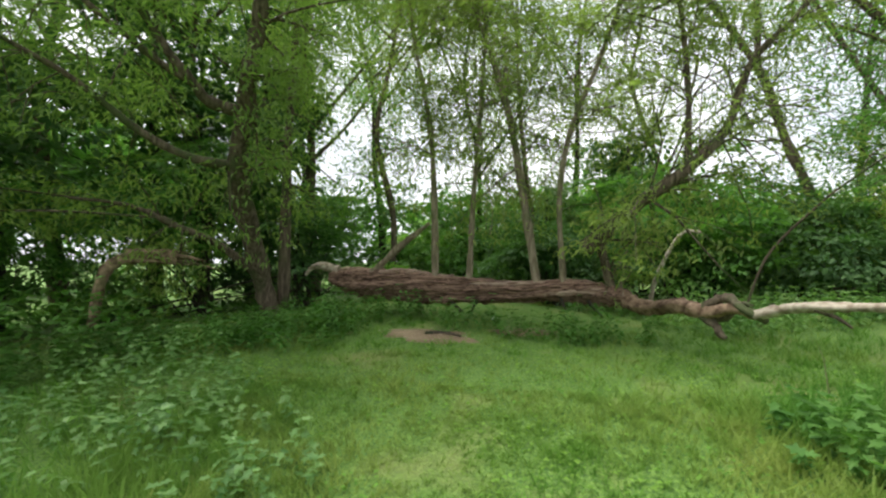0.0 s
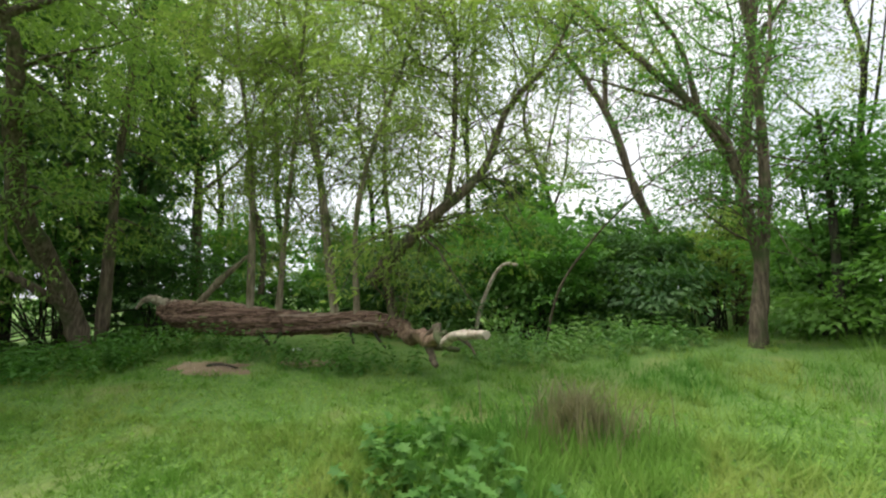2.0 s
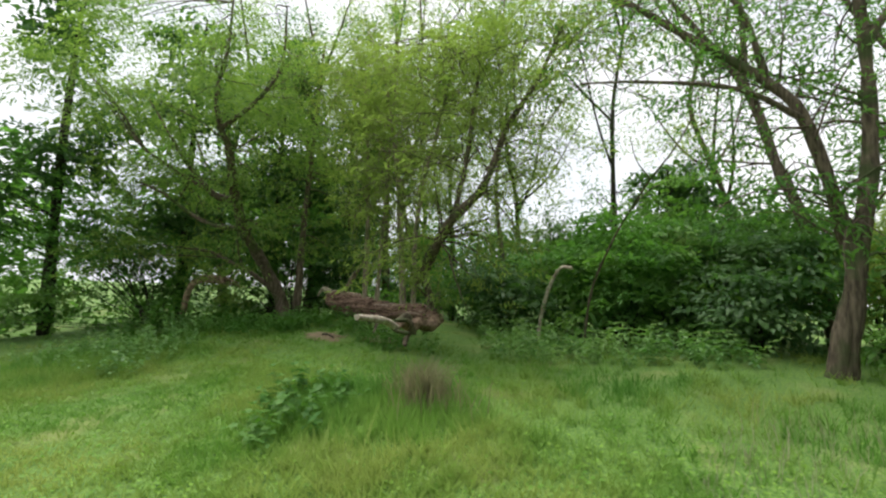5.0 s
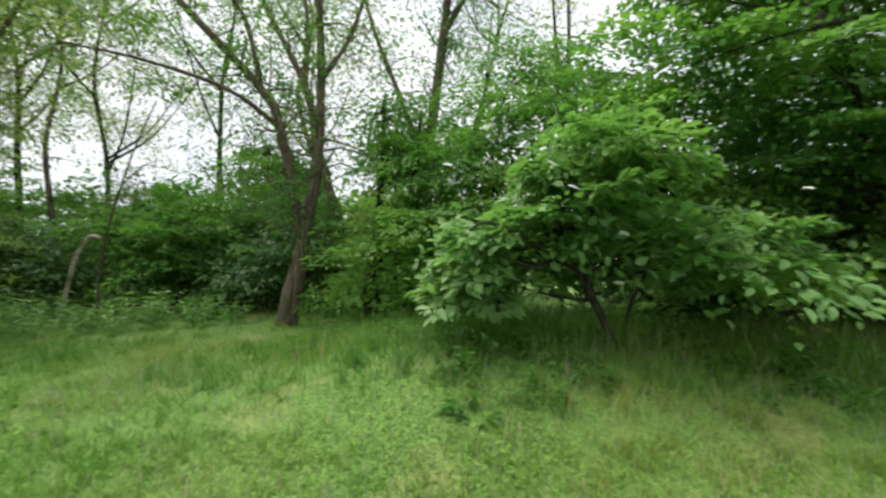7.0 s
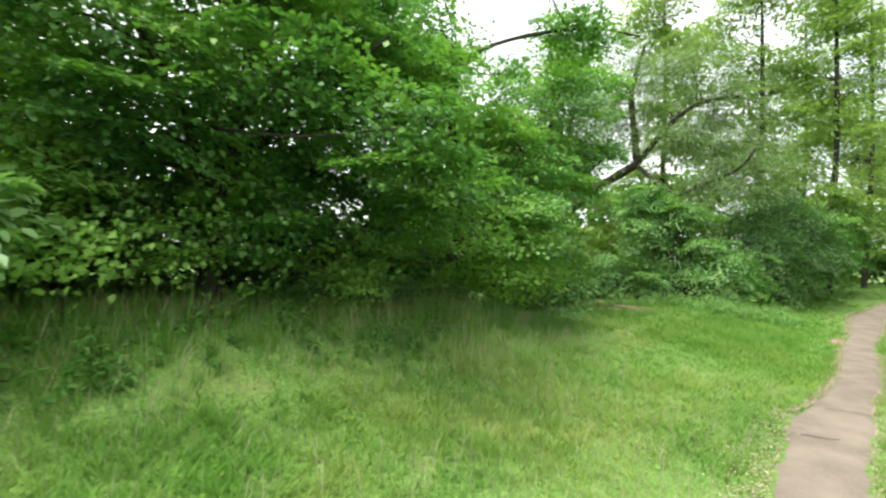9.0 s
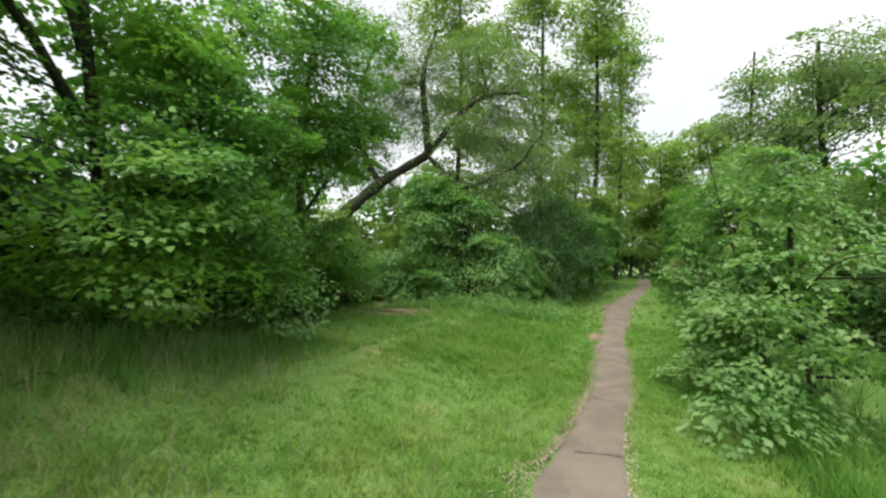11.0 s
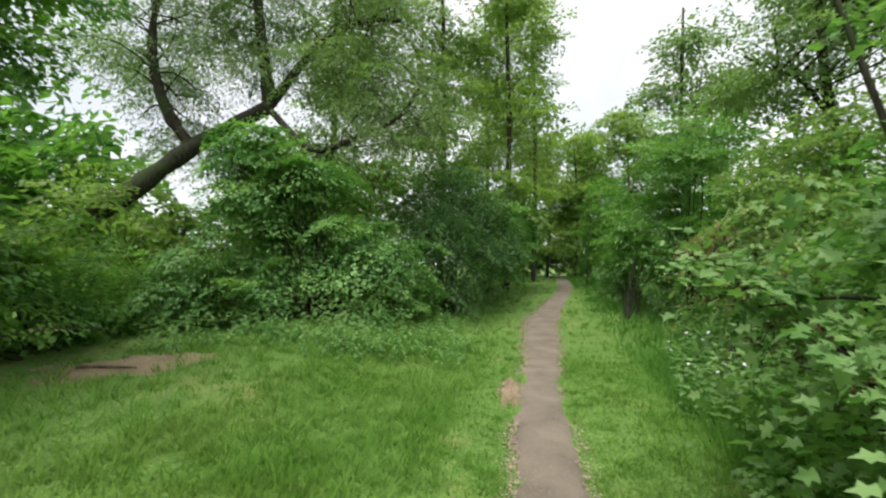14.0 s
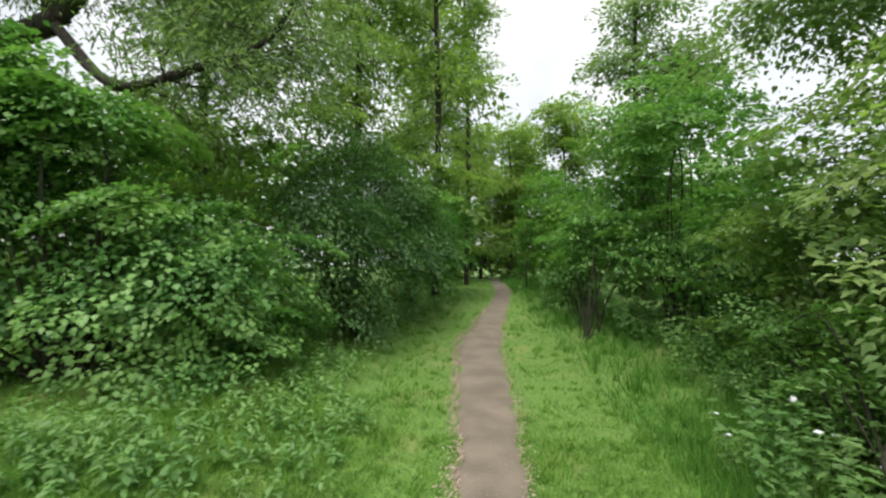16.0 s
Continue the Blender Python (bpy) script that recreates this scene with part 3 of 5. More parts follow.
# ---- fallen willow with the stems that grow from it ----
def fallen_willow():
    base = (-6.2, -22.5, 0.86)
    b = np.array(base)
    rng = np.random.default_rng(11)
    top = thing("fallen_willow", base, "fallen willow trunk with twisted fibrous red-brown bark, still sprouting stems", "tree")
    loc = lambda pts: np.asarray(pts, float) - b
    spine = [(-6.62, -24.75, 1.40), (-6.5, -24.2, 1.31), (-6.36, -23.4, 1.27), (-6.2, -22.5, 1.21), (-6.02, -21.5, 1.2), (-5.86, -20.75, 1.23), (-5.76, -20.25, 1.2), (-5.64, -19.93, 1.15)]
    girth = [0.10, 0.2, 0.25, 0.24, 0.2, 0.15, 0.13, 0.14, 0.13, 0.12]
    part("trunk", tube(loc(spine), 0.28, 0.13, 44, 14, 0.1, 6, 1.6, rng, profile=girth), M_LOG, top, smooth=True)
    core = resampled(loc(spine), 6)
    along = np.linspace(0, 1, len(core))
    for k in range(46):
        f0 = rng.uniform(0.0, 0.72)
        f1 = min(f0 + rng.uniform(0.16, 0.45), 0.98)
        f = np.linspace(f0, f1, 9)
        c = np.stack([np.interp(f, along, core[:, i]) for i in range(3)], -1)
        a = rng.uniform(-0.9, 3.6) + 3.4 * (f - f0) + rng.normal(0, 0.05, 9)
        rr = np.interp(f, np.linspace(0, 1, len(girth)), girth) * rng.uniform(0.92, 1.06)
        rr[-1] += rng.uniform(0.0, 0.05)
        line = c + np.stack([np.cos(a) * rr, 0.2 * np.cos(a) * rr, np.sin(a) * rr], -1)
        w = rng.uniform(0.022, 0.05)
        part("bark_strand", tube(line, w, w, 6, 3, 0.16, 3, 0.8, rng, profile=[0.3 * w, w, w, 0.8 * w, 0.25 * w]), M_LOG if k % 4 else M_FIBRE, top, smooth=True)
    for k, (f, dx, dy, dz, w) in enumerate(((0.42, 0.16, 0.3, -0.34, 0.05), (0.5, 0.2, -0.1, -0.3, 0.04), (0.78, 0.15, 0.25, -0.33, 0.035), (0.7, 0.22, 0.1, -0.28, 0.03))):
        p = np.array([np.interp(f, along, core[:, i]) for i in range(3)])
        part("hanging_root", tube([p, p + np.array([dx * 0.7, dy * 0.4, dz * 0.5]), p + np.array([dx, dy, dz])], w, w * 0.4, 7, 4, 0.15, 3, 0.5, rng), M_DARKBARK, top, smooth=True)
    part("broken_end", tube(loc([(-6.6, -24.6, 1.5), (-6.63, -24.95, 1.6), (-6.62, -25.15, 1.56), (-6.6, -25.25, 1.42)]), 0.09, 0.02, 8, 4, 0.2, 3, 0.5, rng), M_DEADWOOD, top, "pale splintered broken end", True)
    part("branch_stub", tube(loc([(-6.43, -23.9, 1.45), (-6.36, -23.4, 1.89), (-6.25, -22.83, 2.29)]), 0.07, 0.03, 9, 5, 0.1, 4, 0.3, rng), M_PALEBARK, top, smooth=True)
    bough = [(-5.66, -19.98, 1.19), (-5.36, -19.82, 1.07), (-4.82, -19.54, 1.15), (-4.48, -19.37, 1.12), (-4.2, -19.22, 1.19), (-3.95, -19.1, 1.14)]
    part("bough", tube(loc(bough), 0.105, 0.042, 14, 8, 0.12, 4, 1.2, rng), M_BOUGH, top, "weathered red-brown bough without bark", True)
    part("bough", tube(loc([(-3.98, -19.12, 1.15), (-3.69, -18.98, 1.25), (-3.38, -18.82, 1.29), (-3.0, -18.63, 1.33)]), 0.048, 0.032, 12, 7, 0.1, 4, 0.4, rng), M_DEADWOOD, top, "pale smooth broken bough end", True)
    for line, r in (([(-4.5, -19.38, 1.17), (-4.3, -19.25, 1.28), (-4.05, -19.2, 1.2), (-3.95, -19.08, 1.12), (-4.1, -19.0, 1.08)], 0.05),
                    ([(-4.55, -19.4, 1.1), (-4.38, -19.32, 0.98), (-4.34, -19.3, 0.92), (-4.3, -19.26, 0.88)], 0.05),
                    ([(-4.6, -19.45, 1.12), (-4.45, -19.25, 1.05), (-4.25, -19.15, 1.22), (-4.0, -19.15, 1.24)], 0.045),
                    ([(-3.5, -18.9, 1.26), (-3.4, -18.8, 1.2), (-3.33, -18.75, 1.14)], 0.02)):
        part("root_twist", tube(loc(line), r, r * 0.5, 9, 6, 0.15, 3, 0.6, rng), M_BARK, top, smooth=True)
    # living stems
    stems = [([(-6.23, -22.73, 1.42), (-6.23, -22.75, 2.89), (-6.25, -22.82, 3.92), (-6.3, -23.08, 5.29), (-6.32, -23.23, 6.3), (-6.37, -23.45, 7.64)], 0.06, 0.02),
             ([(-6.12, -22.16, 1.36), (-6.11, -22.08, 2.66), (-6.09, -21.96, 3.99), (-6.07, -21.86, 5.31), (-6.05, -21.76, 6.81)], 0.05, 0.02),
             ([(-5.93, -21.12, 1.3), (-5.96, -21.28, 2.44), (-6.0, -21.48, 3.74), (-6.05, -21.78, 4.85), (-6.11, -22.09, 5.82), (-6.17, -22.42, 7.02)], 0.075, 0.02),
             ([(-5.86, -20.75, 1.32), (-5.87, -20.79, 2.58), (-5.84, -20.62, 3.55), (-5.76, -20.24, 4.46), (-5.71, -19.94, 5.28), (-5.65, -19.64, 6.15)], 0.05, 0.02),
             ([(-5.68, -20.46, 1.84), (-5.58, -20.2, 2.08), (-5.43, -19.8, 2.42), (-5.25, -19.33, 2.76), (-5.39, -18.8, 3.3), (-5.47, -18.47, 4.14), (-5.43, -17.93, 4.7), (-5.45, -17.55, 5.4)], 0.11, 0.02),
             ([(-5.24, -19.3, 2.75), (-5.42, -19.21, 3.69), (-5.63, -19.21, 4.98), (-5.85, -19.24, 6.06)], 0.05, 0.02)]
    return stems


STEMS = fallen_willow()
for k, (pts, r0, r1) in enumerate(STEMS[:4]):
    plant("young_willow", pts[0], "slender upright willow stem growing from the fallen trunk", "tree", "stems on fallen trunk", trunks=[(pts, r0, r1)], twigs=9, twig_len=1.3,
          droop=0.45, per=26, radius=0.24, leaf=(0.10, 0.2), material=M_WILLOW, bark=M_PALEBARK, seed=20 + k, bare=0.1)
plant("crooked_willow", (-5.7, -20.12, 1.25), "crooked willow bough rising and forking from the fallen trunk", "tree", trunks=[STEMS[4], ([(-5.7, -20.1, 1.2), (-5.7, -20.2, 1.6), (-5.62, -20.28, 2.0)], 0.07, 0.055)], limbs=[STEMS[5]], lobes=[(-5.7, -20.7, 5.8, 1.2, 2.1, 1.2), (-5.4, -18.4, 5.6, 1.0, 1.2, 0.9), (-6.0, -22.4, 6.6, 1.2, 1.3, 1.2)], clusters=330, stems=14, bias=1.5, twigs=9, twig_len=1.4,
      droop=0.4, per=24, radius=0.24, leaf=(0.10, 0.2), material=M_WILLOW, bark=M_BARK, seed=30, bare=0.15)
plant("willow_sprout", (-5.72, -20.1, 1.3), "fresh pale green sprouts on the trunk", "sprout", lobes=[(-5.7, -20.05, 1.52, 0.16, 0.2, 0.25)], clusters=30, per=14, radius=0.1,
      leaf=(0.06, 0.3), material=M_ASH, bark=M_PALEBARK, stems=8, stem_r=0.006, seed=31)

# ---- leaning old willow beside it ----
plant("old_willow", (-5.62, -25.45, 0.95), "old leaning multi-stemmed willow with dark mossy trunks", "tree",
      trunks=[([(-5.75, -25.4, 0.8), (-5.61, -25.45, 1.34), (-5.01, -25.26, 2.2), (-4.54, -25.05, 2.7), (-4.32, -24.92, 2.95), (-4.01, -24.59, 3.49), (-3.8, -24.37, 3.87), (-3.65, -24.16, 4.24), (-3.51, -24.01, 4.52), (-3.32, -23.93, 4.76)], 0.165, 0.065),
              ([(-6.04, -25.36, 0.9), (-6.06, -25.33, 2.29), (-6.08, -25.3, 3.76), (-6.12, -25.23, 5.25), (-6.17, -25.16, 6.58), (-6.21, -25.08, 8.33)], 0.095, 0.035)],
      limbs=[([(-4.01, -24.59, 3.49), (-3.69, -24.82, 3.54), (-3.52, -24.86, 3.67), (-3.28, -24.97, 3.93), (-2.99, -25.1, 4.36), (-2.78, -25.15, 4.7)], 0.08, 0.03), ([(-3.52, -24.86, 3.67), (-3.17, -25.07, 3.85), (-2.68, -25.36, 4.21), (-2.39, -25.44, 4.37)], 0.045, 0.02), ([(-4.33, -24.94, 2.92), (-3.88, -25.21, 2.94), (-3.44, -25.5, 3.15), (-2.92, -25.8, 3.58), (-2.42, -26.02, 3.8)], 0.065, 0.02), ([(-5.5, -25.5, 1.5), (-4.96, -25.8, 1.96), (-4.62, -26.17, 2.19), (-4.24, -26.54, 2.44), (-3.74, -26.94, 2.5)], 0.07, 0.02), ([(-3.32, -23.93, 4.76), (-3.85, -23.62, 5.43), (-4.23, -23.39, 6.29), (-4.33, -23.55, 7.75)], 0.055, 0.02), ([(-3.32, -23.93, 4.76), (-3.2, -23.96, 5.46), (-3.32, -23.9, 6.49), (-3.34, -23.9, 7.73)], 0.06, 0.02)],
      lobes=[(-3.4, -27.0, 4.4, 1.3, 0.9, 1.1), (-4.4, -26.0, 6.6, 1.8, 1.6, 1.1), (-3.0, -27.8, 2.6, 1.3, 1.0, 0.9), (-2.0, -26.6, 5.6, 1.3, 1.2, 1.0), (-4.5, -25.4, 7.6, 1.7, 1.7, 0.9), (-2.4, -26.4, 7.6, 1.7, 1.6, 1.1), (-1.2, -27.4, 6.2, 1.4, 1.3, 1.1), (-3.2, -24.5, 6.0, 1.2, 1.2, 0.9), (-4.5, -24.2, 5.7, 1.0, 1.1, 0.8), (-2.0, -25.3, 5.3, 1.0, 1.0, 0.7)], clusters=620, stems=30,
      twigs=3.6, twig_len=1.2, droop=0.5, per=30, radius=0.32, leaf=(0.10, 0.27), material=M_ASH, bark=M_BARK, seed=40, bias=1.6)


def dead_wood(name, place, label, lines, material, seed):
    rng = np.random.default_rng(seed)
    top = thing(name, place, label, "dead wood")
    for k, (pts, r0, r1) in enumerate(lines):
        part("stem" if k == 0 else "branch", tube(np.asarray(pts, float) - np.array(place), r0, r1, 10, 6, 0.16, 3, 0.5, rng), material, top, smooth=True)
    return top


dead_wood("torn_stub", (-5.5, -25.45, 1.6), "torn splintered branch stub on the old willow", [([(-5.48, -25.42, 1.62), (-5.33, -25.5, 2.0), (-5.22, -25.62, 2.33)], 0.09, 0.015)], M_TORN, 51)
dead_wood("dead_arch", (-3.7, -26.6, 1.0), "arched decayed log with moss and splintered end",
          [([(-3.74, -26.54, 0.85), (-3.78, -26.5, 1.3), (-3.86, -26.45, 1.58), (-4.0, -26.34, 1.72), (-4.2, -26.16, 1.76), (-4.42, -25.94, 1.73)], 0.055, 0.085),
           ([(-4.1, -26.26, 1.77), (-4.42, -25.95, 1.75), (-4.68, -25.7, 1.68)], 0.07, 0.01), ([(-4.2, -26.2, 1.72), (-4.48, -25.9, 1.68), (-4.82, -25.58, 1.55)], 0.05, 0.008),
           ([(-4.0, -26.34, 1.8), (-4.3, -26.06, 1.82), (-4.52, -25.84, 1.79)], 0.04, 0.006), ([(-3.84, -26.48, 1.5), (-3.95, -26.4, 1.7), (-4.14, -26.22, 1.81)], 0.045, 0.02),
           ([(-4.0, -26.3, 1.7), (-4.3, -26.0, 1.66), (-4.56, -25.78, 1.62)], 0.04, 0.006)], M_MOSSWOOD, 52)
dead_wood("dead_branch", (-7.7, -19.2, 0.9), "bent bleached dead branch standing in undergrowth",
          [([(-7.72, -19.2, 0.8), (-7.7, -19.1, 1.3), (-7.62, -18.88, 1.85), (-7.6, -18.66, 2.15), (-7.55, -18.4, 2.14)], 0.038, 0.024)], M_DEADWOOD, 53)
dead_wood("bare_stem", (-7.1, -18.0, 0.8), "thin bare stem arching out of the undergrowth against the sky",
          [([(-7.1, -18.0, 0.7), (-6.85, -17.75, 1.7), (-6.45, -17.25, 2.45), (-6.2, -16.93, 2.8), (-5.9, -16.55, 3.15), (-5.63, -16.2, 3.4), (-5.52, -15.95, 3.75)], 0.019, 0.006),
           ([(-5.9, -16.55, 3.15), (-5.85, -16.7, 3.4), (-5.75, -16.75, 3.7)], 0.009, 0.004), ([(-6.2, -16.93, 2.8), (-6.3, -16.7, 3.1), (-6.3, -16.4, 3.2)], 0.009, 0.004)], M_BARK, 55)
dead_wood("low_log", (-6.6, 3.2, 0.4), "mossy dead branch lying on the shrubs' edge", [([(-7.1, 2.6, 0.75), (-6.69, 3.13, 0.78), (-6.33, 3.72, 0.74)], 0.05, 0.03)], M_BARK, 54)

# ---- forked ash by the clearing ----
plant("forked_tree", (-7.12, -14.82, 0.7), "tall forked tree with grey bark and sparse airy foliage", "tree",
      trunks=[([(-7.1, -14.85, 0.55), (-7.14, -14.75, 1.4), (-7.17, -14.66, 2.16), (-7.21, -14.51, 3.35), (-7.22, -14.49, 4.74), (-7.2, -14.57, 6.17), (-7.17, -14.64, 7.9), (-7.1, -14.5, 9.5)], 0.12, 0.03),
              ([(-7.0, -14.95, 0.55), (-7.1, -14.8, 1.5), (-7.16, -14.7, 2.07), (-7.05, -15.04, 3.81), (-7.11, -15.43, 4.55), (-6.97, -16.61, 5.78), (-6.9, -17.44, 6.65), (-6.6, -18.43, 7.58)], 0.11, 0.03)],
      limbs=[([(-7.12, -15.42, 4.5), (-7.0, -15.68, 5.62), (-6.89, -16.14, 6.35), (-6.86, -16.6, 7.6)], 0.05, 0.02), ([(-7.22, -14.49, 4.74), (-7.51, -14.11, 5.67), (-7.87, -13.81, 7.2)], 0.05, 0.02),
             ([(-7.05, -15.04, 3.9), (-6.6, -15.7, 4.35), (-6.2, -16.7, 4.6), (-5.7, -17.4, 4.6)], 0.04, 0.012)],
      twigs=5, twig_len=1.3, droop=0.5, per=16, radius=0.26, leaf=(0.10, 0.3), material=M_WOODLEAF, bark=M_BARK, seed=60, bare=0.25)
plant("thicket_tree", (-7.3, -13.55, 0.75), "dark twin-stemmed small tree in shaded undergrowth beside the forked tree", "tree",
      trunks=[([(-7.25, -13.65, 0.55), (-7.27, -13.6, 1.6), (-7.4, -13.5, 3.0), (-7.5, -13.5, 4.6)], 0.085, 0.03), ([(-7.45, -13.3, 0.55), (-7.5, -13.25, 1.8), (-7.6, -13.0, 3.2), (-7.7, -12.9, 4.4)], 0.07, 0.025), ([(-7.7, -13.6, 0.55), (-7.75, -13.55, 1.9), (-7.9, -13.6, 3.4)], 0.055, 0.02)],
      lobes=[(-7.6, -13.4, 3.8, 0.9, 0.7, 0.8), (-8.0, -13.2, 2.4, 0.5, 0.5, 0.7)], clusters=190, stems=14, per=26, radius=0.26, leaf=(0.10, 0.5), material=M_WOODLEAF, bark=M_DARKBARK, seed=63)
plant("gap_tree", (-10.35, -15.0, 0.9), "tall slender tree with curved bare limbs against the sky", "tree",
      trunks=[([(-10.3, -14.9, 0.6), (-10.44, -15.18, 2.8), (-10.55, -15.65, 4.33), (-10.64, -16.14, 6.11), (-10.76, -17.31, 8.28), (-10.77, -18.02, 9.67), (-10.73, -18.75, 11.6)], 0.13, 0.03)],
      limbs=[([(-10.64, -16.14, 6.11), (-10.64, -16.14, 7.76), (-10.68, -16.42, 9.38), (-10.69, -16.5, 11.4)], 0.07, 0.02)],
      twigs=4, twig_len=1.6, droop=0.5, per=15, radius=0.4, leaf=(0.11, 0.3), material=M_WOODLEAF, bark=M_BARK, seed=61, bare=0.2)
plant("ivy_tree", (-10.9, -13.3, 0.9), "tall tree with dark ivy round its lower trunk", "tree",
      trunks=[([(-10.9, -13.35, 0.5), (-10.87, -13.29, 2.66), (-10.71, -12.92, 6.01), (-10.58, -12.64, 8.78), (-10.46, -12.4, 12.2)], 0.2, 0.05)],
      limbs=[([(-10.82, -13.18, 4.4), (-11.1, -13.9, 6.12), (-11.37, -14.79, 8.35), (-11.46, -15.13, 10.2)], 0.08, 0.03), ([(-10.6, -12.7, 7.5), (-10.3, -11.8, 9.0), (-10.1, -11.2, 11.0)], 0.07, 0.03)],
      lobes=[(-10.9, -13.3, 2.6, 0.5, 0.5, 1.7), (-10.9, -13.3, 4.5, 1.2, 1.5, 1.1)], clusters=230, twigs=4, twig_len=1.6, droop=0.4, per=16, radius=0.4, leaf=(0.12, 0.35), material=M_WOODLEAF, bark=M_BARK, seed=62, bare=0.2)


# ---- tall thin trees behind the clearing ----
def wood_tree(x, y, h, r, lean, seed, material, bark, per=16, twigs=1.7, crown=True):
    z = float(ground_z(x, y))
    rng = np.random.default_rng(seed)
    pts = [(x, y, z - 0.2)]
    for f in (0.18, 0.36, 0.55, 0.75, 1.0):
        pts.append((x + lean[0] * f * h + rng.normal() * 0.22, y + lean[1] * f * h + rng.normal() * 0.22, z + h * f))
    limbs = []
    for k in range(5):
        f = rng.uniform(0.3, 0.8)
        s = np.array([np.interp(f, [0, 0.18, 0.36, 0.55, 0.75, 1], [p[i] for p in pts]) for i in range(3)])
        a = rng.uniform(0, 6.28)
        d = np.array([math.cos(a), math.sin(a), 1.1])
        limbs.append(([s, s + d * 0.09 * h + rng.normal(0, 0.1, 3), s + d * np.array([1, 1, 1.25]) * 0.2 * h], r * 0.42, r * 0.12))
    plant("woodland_tree", (x, y, z), "slender woodland tree with thin trunk and light leafy crown", "tree", "trees behind the clearing", trunks=[(pts, r, r * 0.2)], limbs=limbs,
          twigs=twigs, twig_len=1.5, droop=0.35, per=int(per * 1.7), radius=0.34, flat=0.7, leaf=(0.115, 0.34), material=material, bark=bark, seed=seed, bare=0.12)


for k, (x, y, h, r, lean) in enumerate([(-10.8, -27.35, 13, 0.17, (0.0, 0.0)), (-13.3, -26.3, 13, 0.13, (0.0, -0.06)), (-9.2, -24.6, 11, 0.09, (0.0, 0.03)), (-12.5, -23.2, 12, 0.1, (0, 0.05)),
                                        (-9.5, -21.2, 10, 0.07, (0.0, -0.05)), (-13.5, -20.2, 13, 0.11, (0.0, 0.04)), (-15, -17, 13, 0.12, (0, -0.1)),
                                        (-14.5, -12, 12, 0.12, (0, 0.06)), (-8.6, -29.3, 12, 0.15, (0.02, 0.0)), (-12.5, -9.5, 12, 0.12, (0.03, 0)), (-11.0, -5.5, 11, 0.12, (0.04, 0.02)),
                                        (-16, -31, 14, 0.16, (0, 0)), (-6.3, -30.5, 12, 0.16, (0.03, 0))]):
    wood_tree(x, y, h, r, lean, 70 + k, M_WILLOW if k % 3 == 0 else M_WOODLEAF, M_DARKBARK if k % 2 else M_BARK, per=9 if -22 < y < -8 else 15)


# ---- shrubs ----
def shrub(place, label, lobes, clusters, per, leaf, material, seed, shape=LEAF_SIMPLE, radius=0.3, name="shrub", group="", **more):
    z = float(ground_z(place[0], place[1]))
    return plant(name, (place[0], place[1], z), label, "shrub", group, lobes=lobes, clusters=clusters, per=per, radius=radius, leaf=leaf, shape=shape, material=material,
                 bark=more.pop("bark", M_DARKBARK), seed=seed, **more)


BACK = "shrubs behind the clearing"
shrub((-9.2, -18.2), "dense dark green shrub with arching sprays", [(-9.4, -18.4, 2.1, 1.4, 1.6, 1.6), (-8.9, -17.2, 1.8, 1.1, 1.2, 1.3)], 380, 26, (0.12, 0.5), M_WOODLEAF, 100, group=BACK)
shrub((-9.6, -16.0), "dense dark green shrub with arching sprays", [(-9.7, -16.0, 2.1, 1.3, 1.5, 1.6), (-8.7, -15.9, 1.5, 0.8, 1.0, 0.9)], 330, 26, (0.12, 0.5), M_DARKLEAF, 101, group=BACK)
shrub((-11.5, -17.5), "tall leafy shrub rising behind others", [(-11.5, -17.5, 2.6, 1.6, 2.4, 2.2), (-12.2, -20.5, 2.4, 1.5, 1.8, 2.0)], 460, 24, (0.14, 0.5), M_WOODLEAF, 102, group=BACK)
# dark leaf instead of the woodland leaf: shade behind the trunk, put into colour
shrub((-9.0, -20.8), "shrub behind the fallen trunk with shade in its dark leaf colour", [(-9.0, -20.8, 1.8, 1.1, 1.4, 1.2), (-8.4, -20.0, 1.5, 0.8, 1.0, 0.9)], 260, 26, (0.12, 0.5), M_DARKLEAF, 103, group=BACK)
shrub((-11.0, -23.5), "leafy shrub in light woodland", [(-11.0, -23.5, 1.8, 1.5, 2.2, 1.2)], 260, 24, (0.13, 0.5), M_WOODLEAF, 104, group=BACK)
shrub((-7.2, -28.0), "dark dense evergreen-looking shrub behind old willow", [(-7.4, -28.0, 2.6, 1.5, 1.7, 2.2), (-5.6, -28.6, 2.2, 1.6, 1.4, 2.0)], 460, 26, (0.11, 0.5), M_WOODLEAF, 105, group=BACK)
shrub((-3.6, -28.4), "dark leafy shrub mass at the clearing's edge", [(-3.4, -28.6, 2.0, 1.7, 1.4, 1.8), (-1.8, -28.8, 2.4, 1.5, 1.4, 2.4)], 430, 26, (0.11, 0.5), M_WOODLEAF, 106, group=BACK)
# shade behind the willow trunks is carried by the dark leaf colour
shrub((-8.2, -26.2), "shrub behind old willow trunks, leaves coloured dark as shade", [(-8.3, -26.4, 2.0, 1.0, 1.2, 1.6)], 200, 26, (0.11, 0.5), M_DARKLEAF, 107, group=BACK)
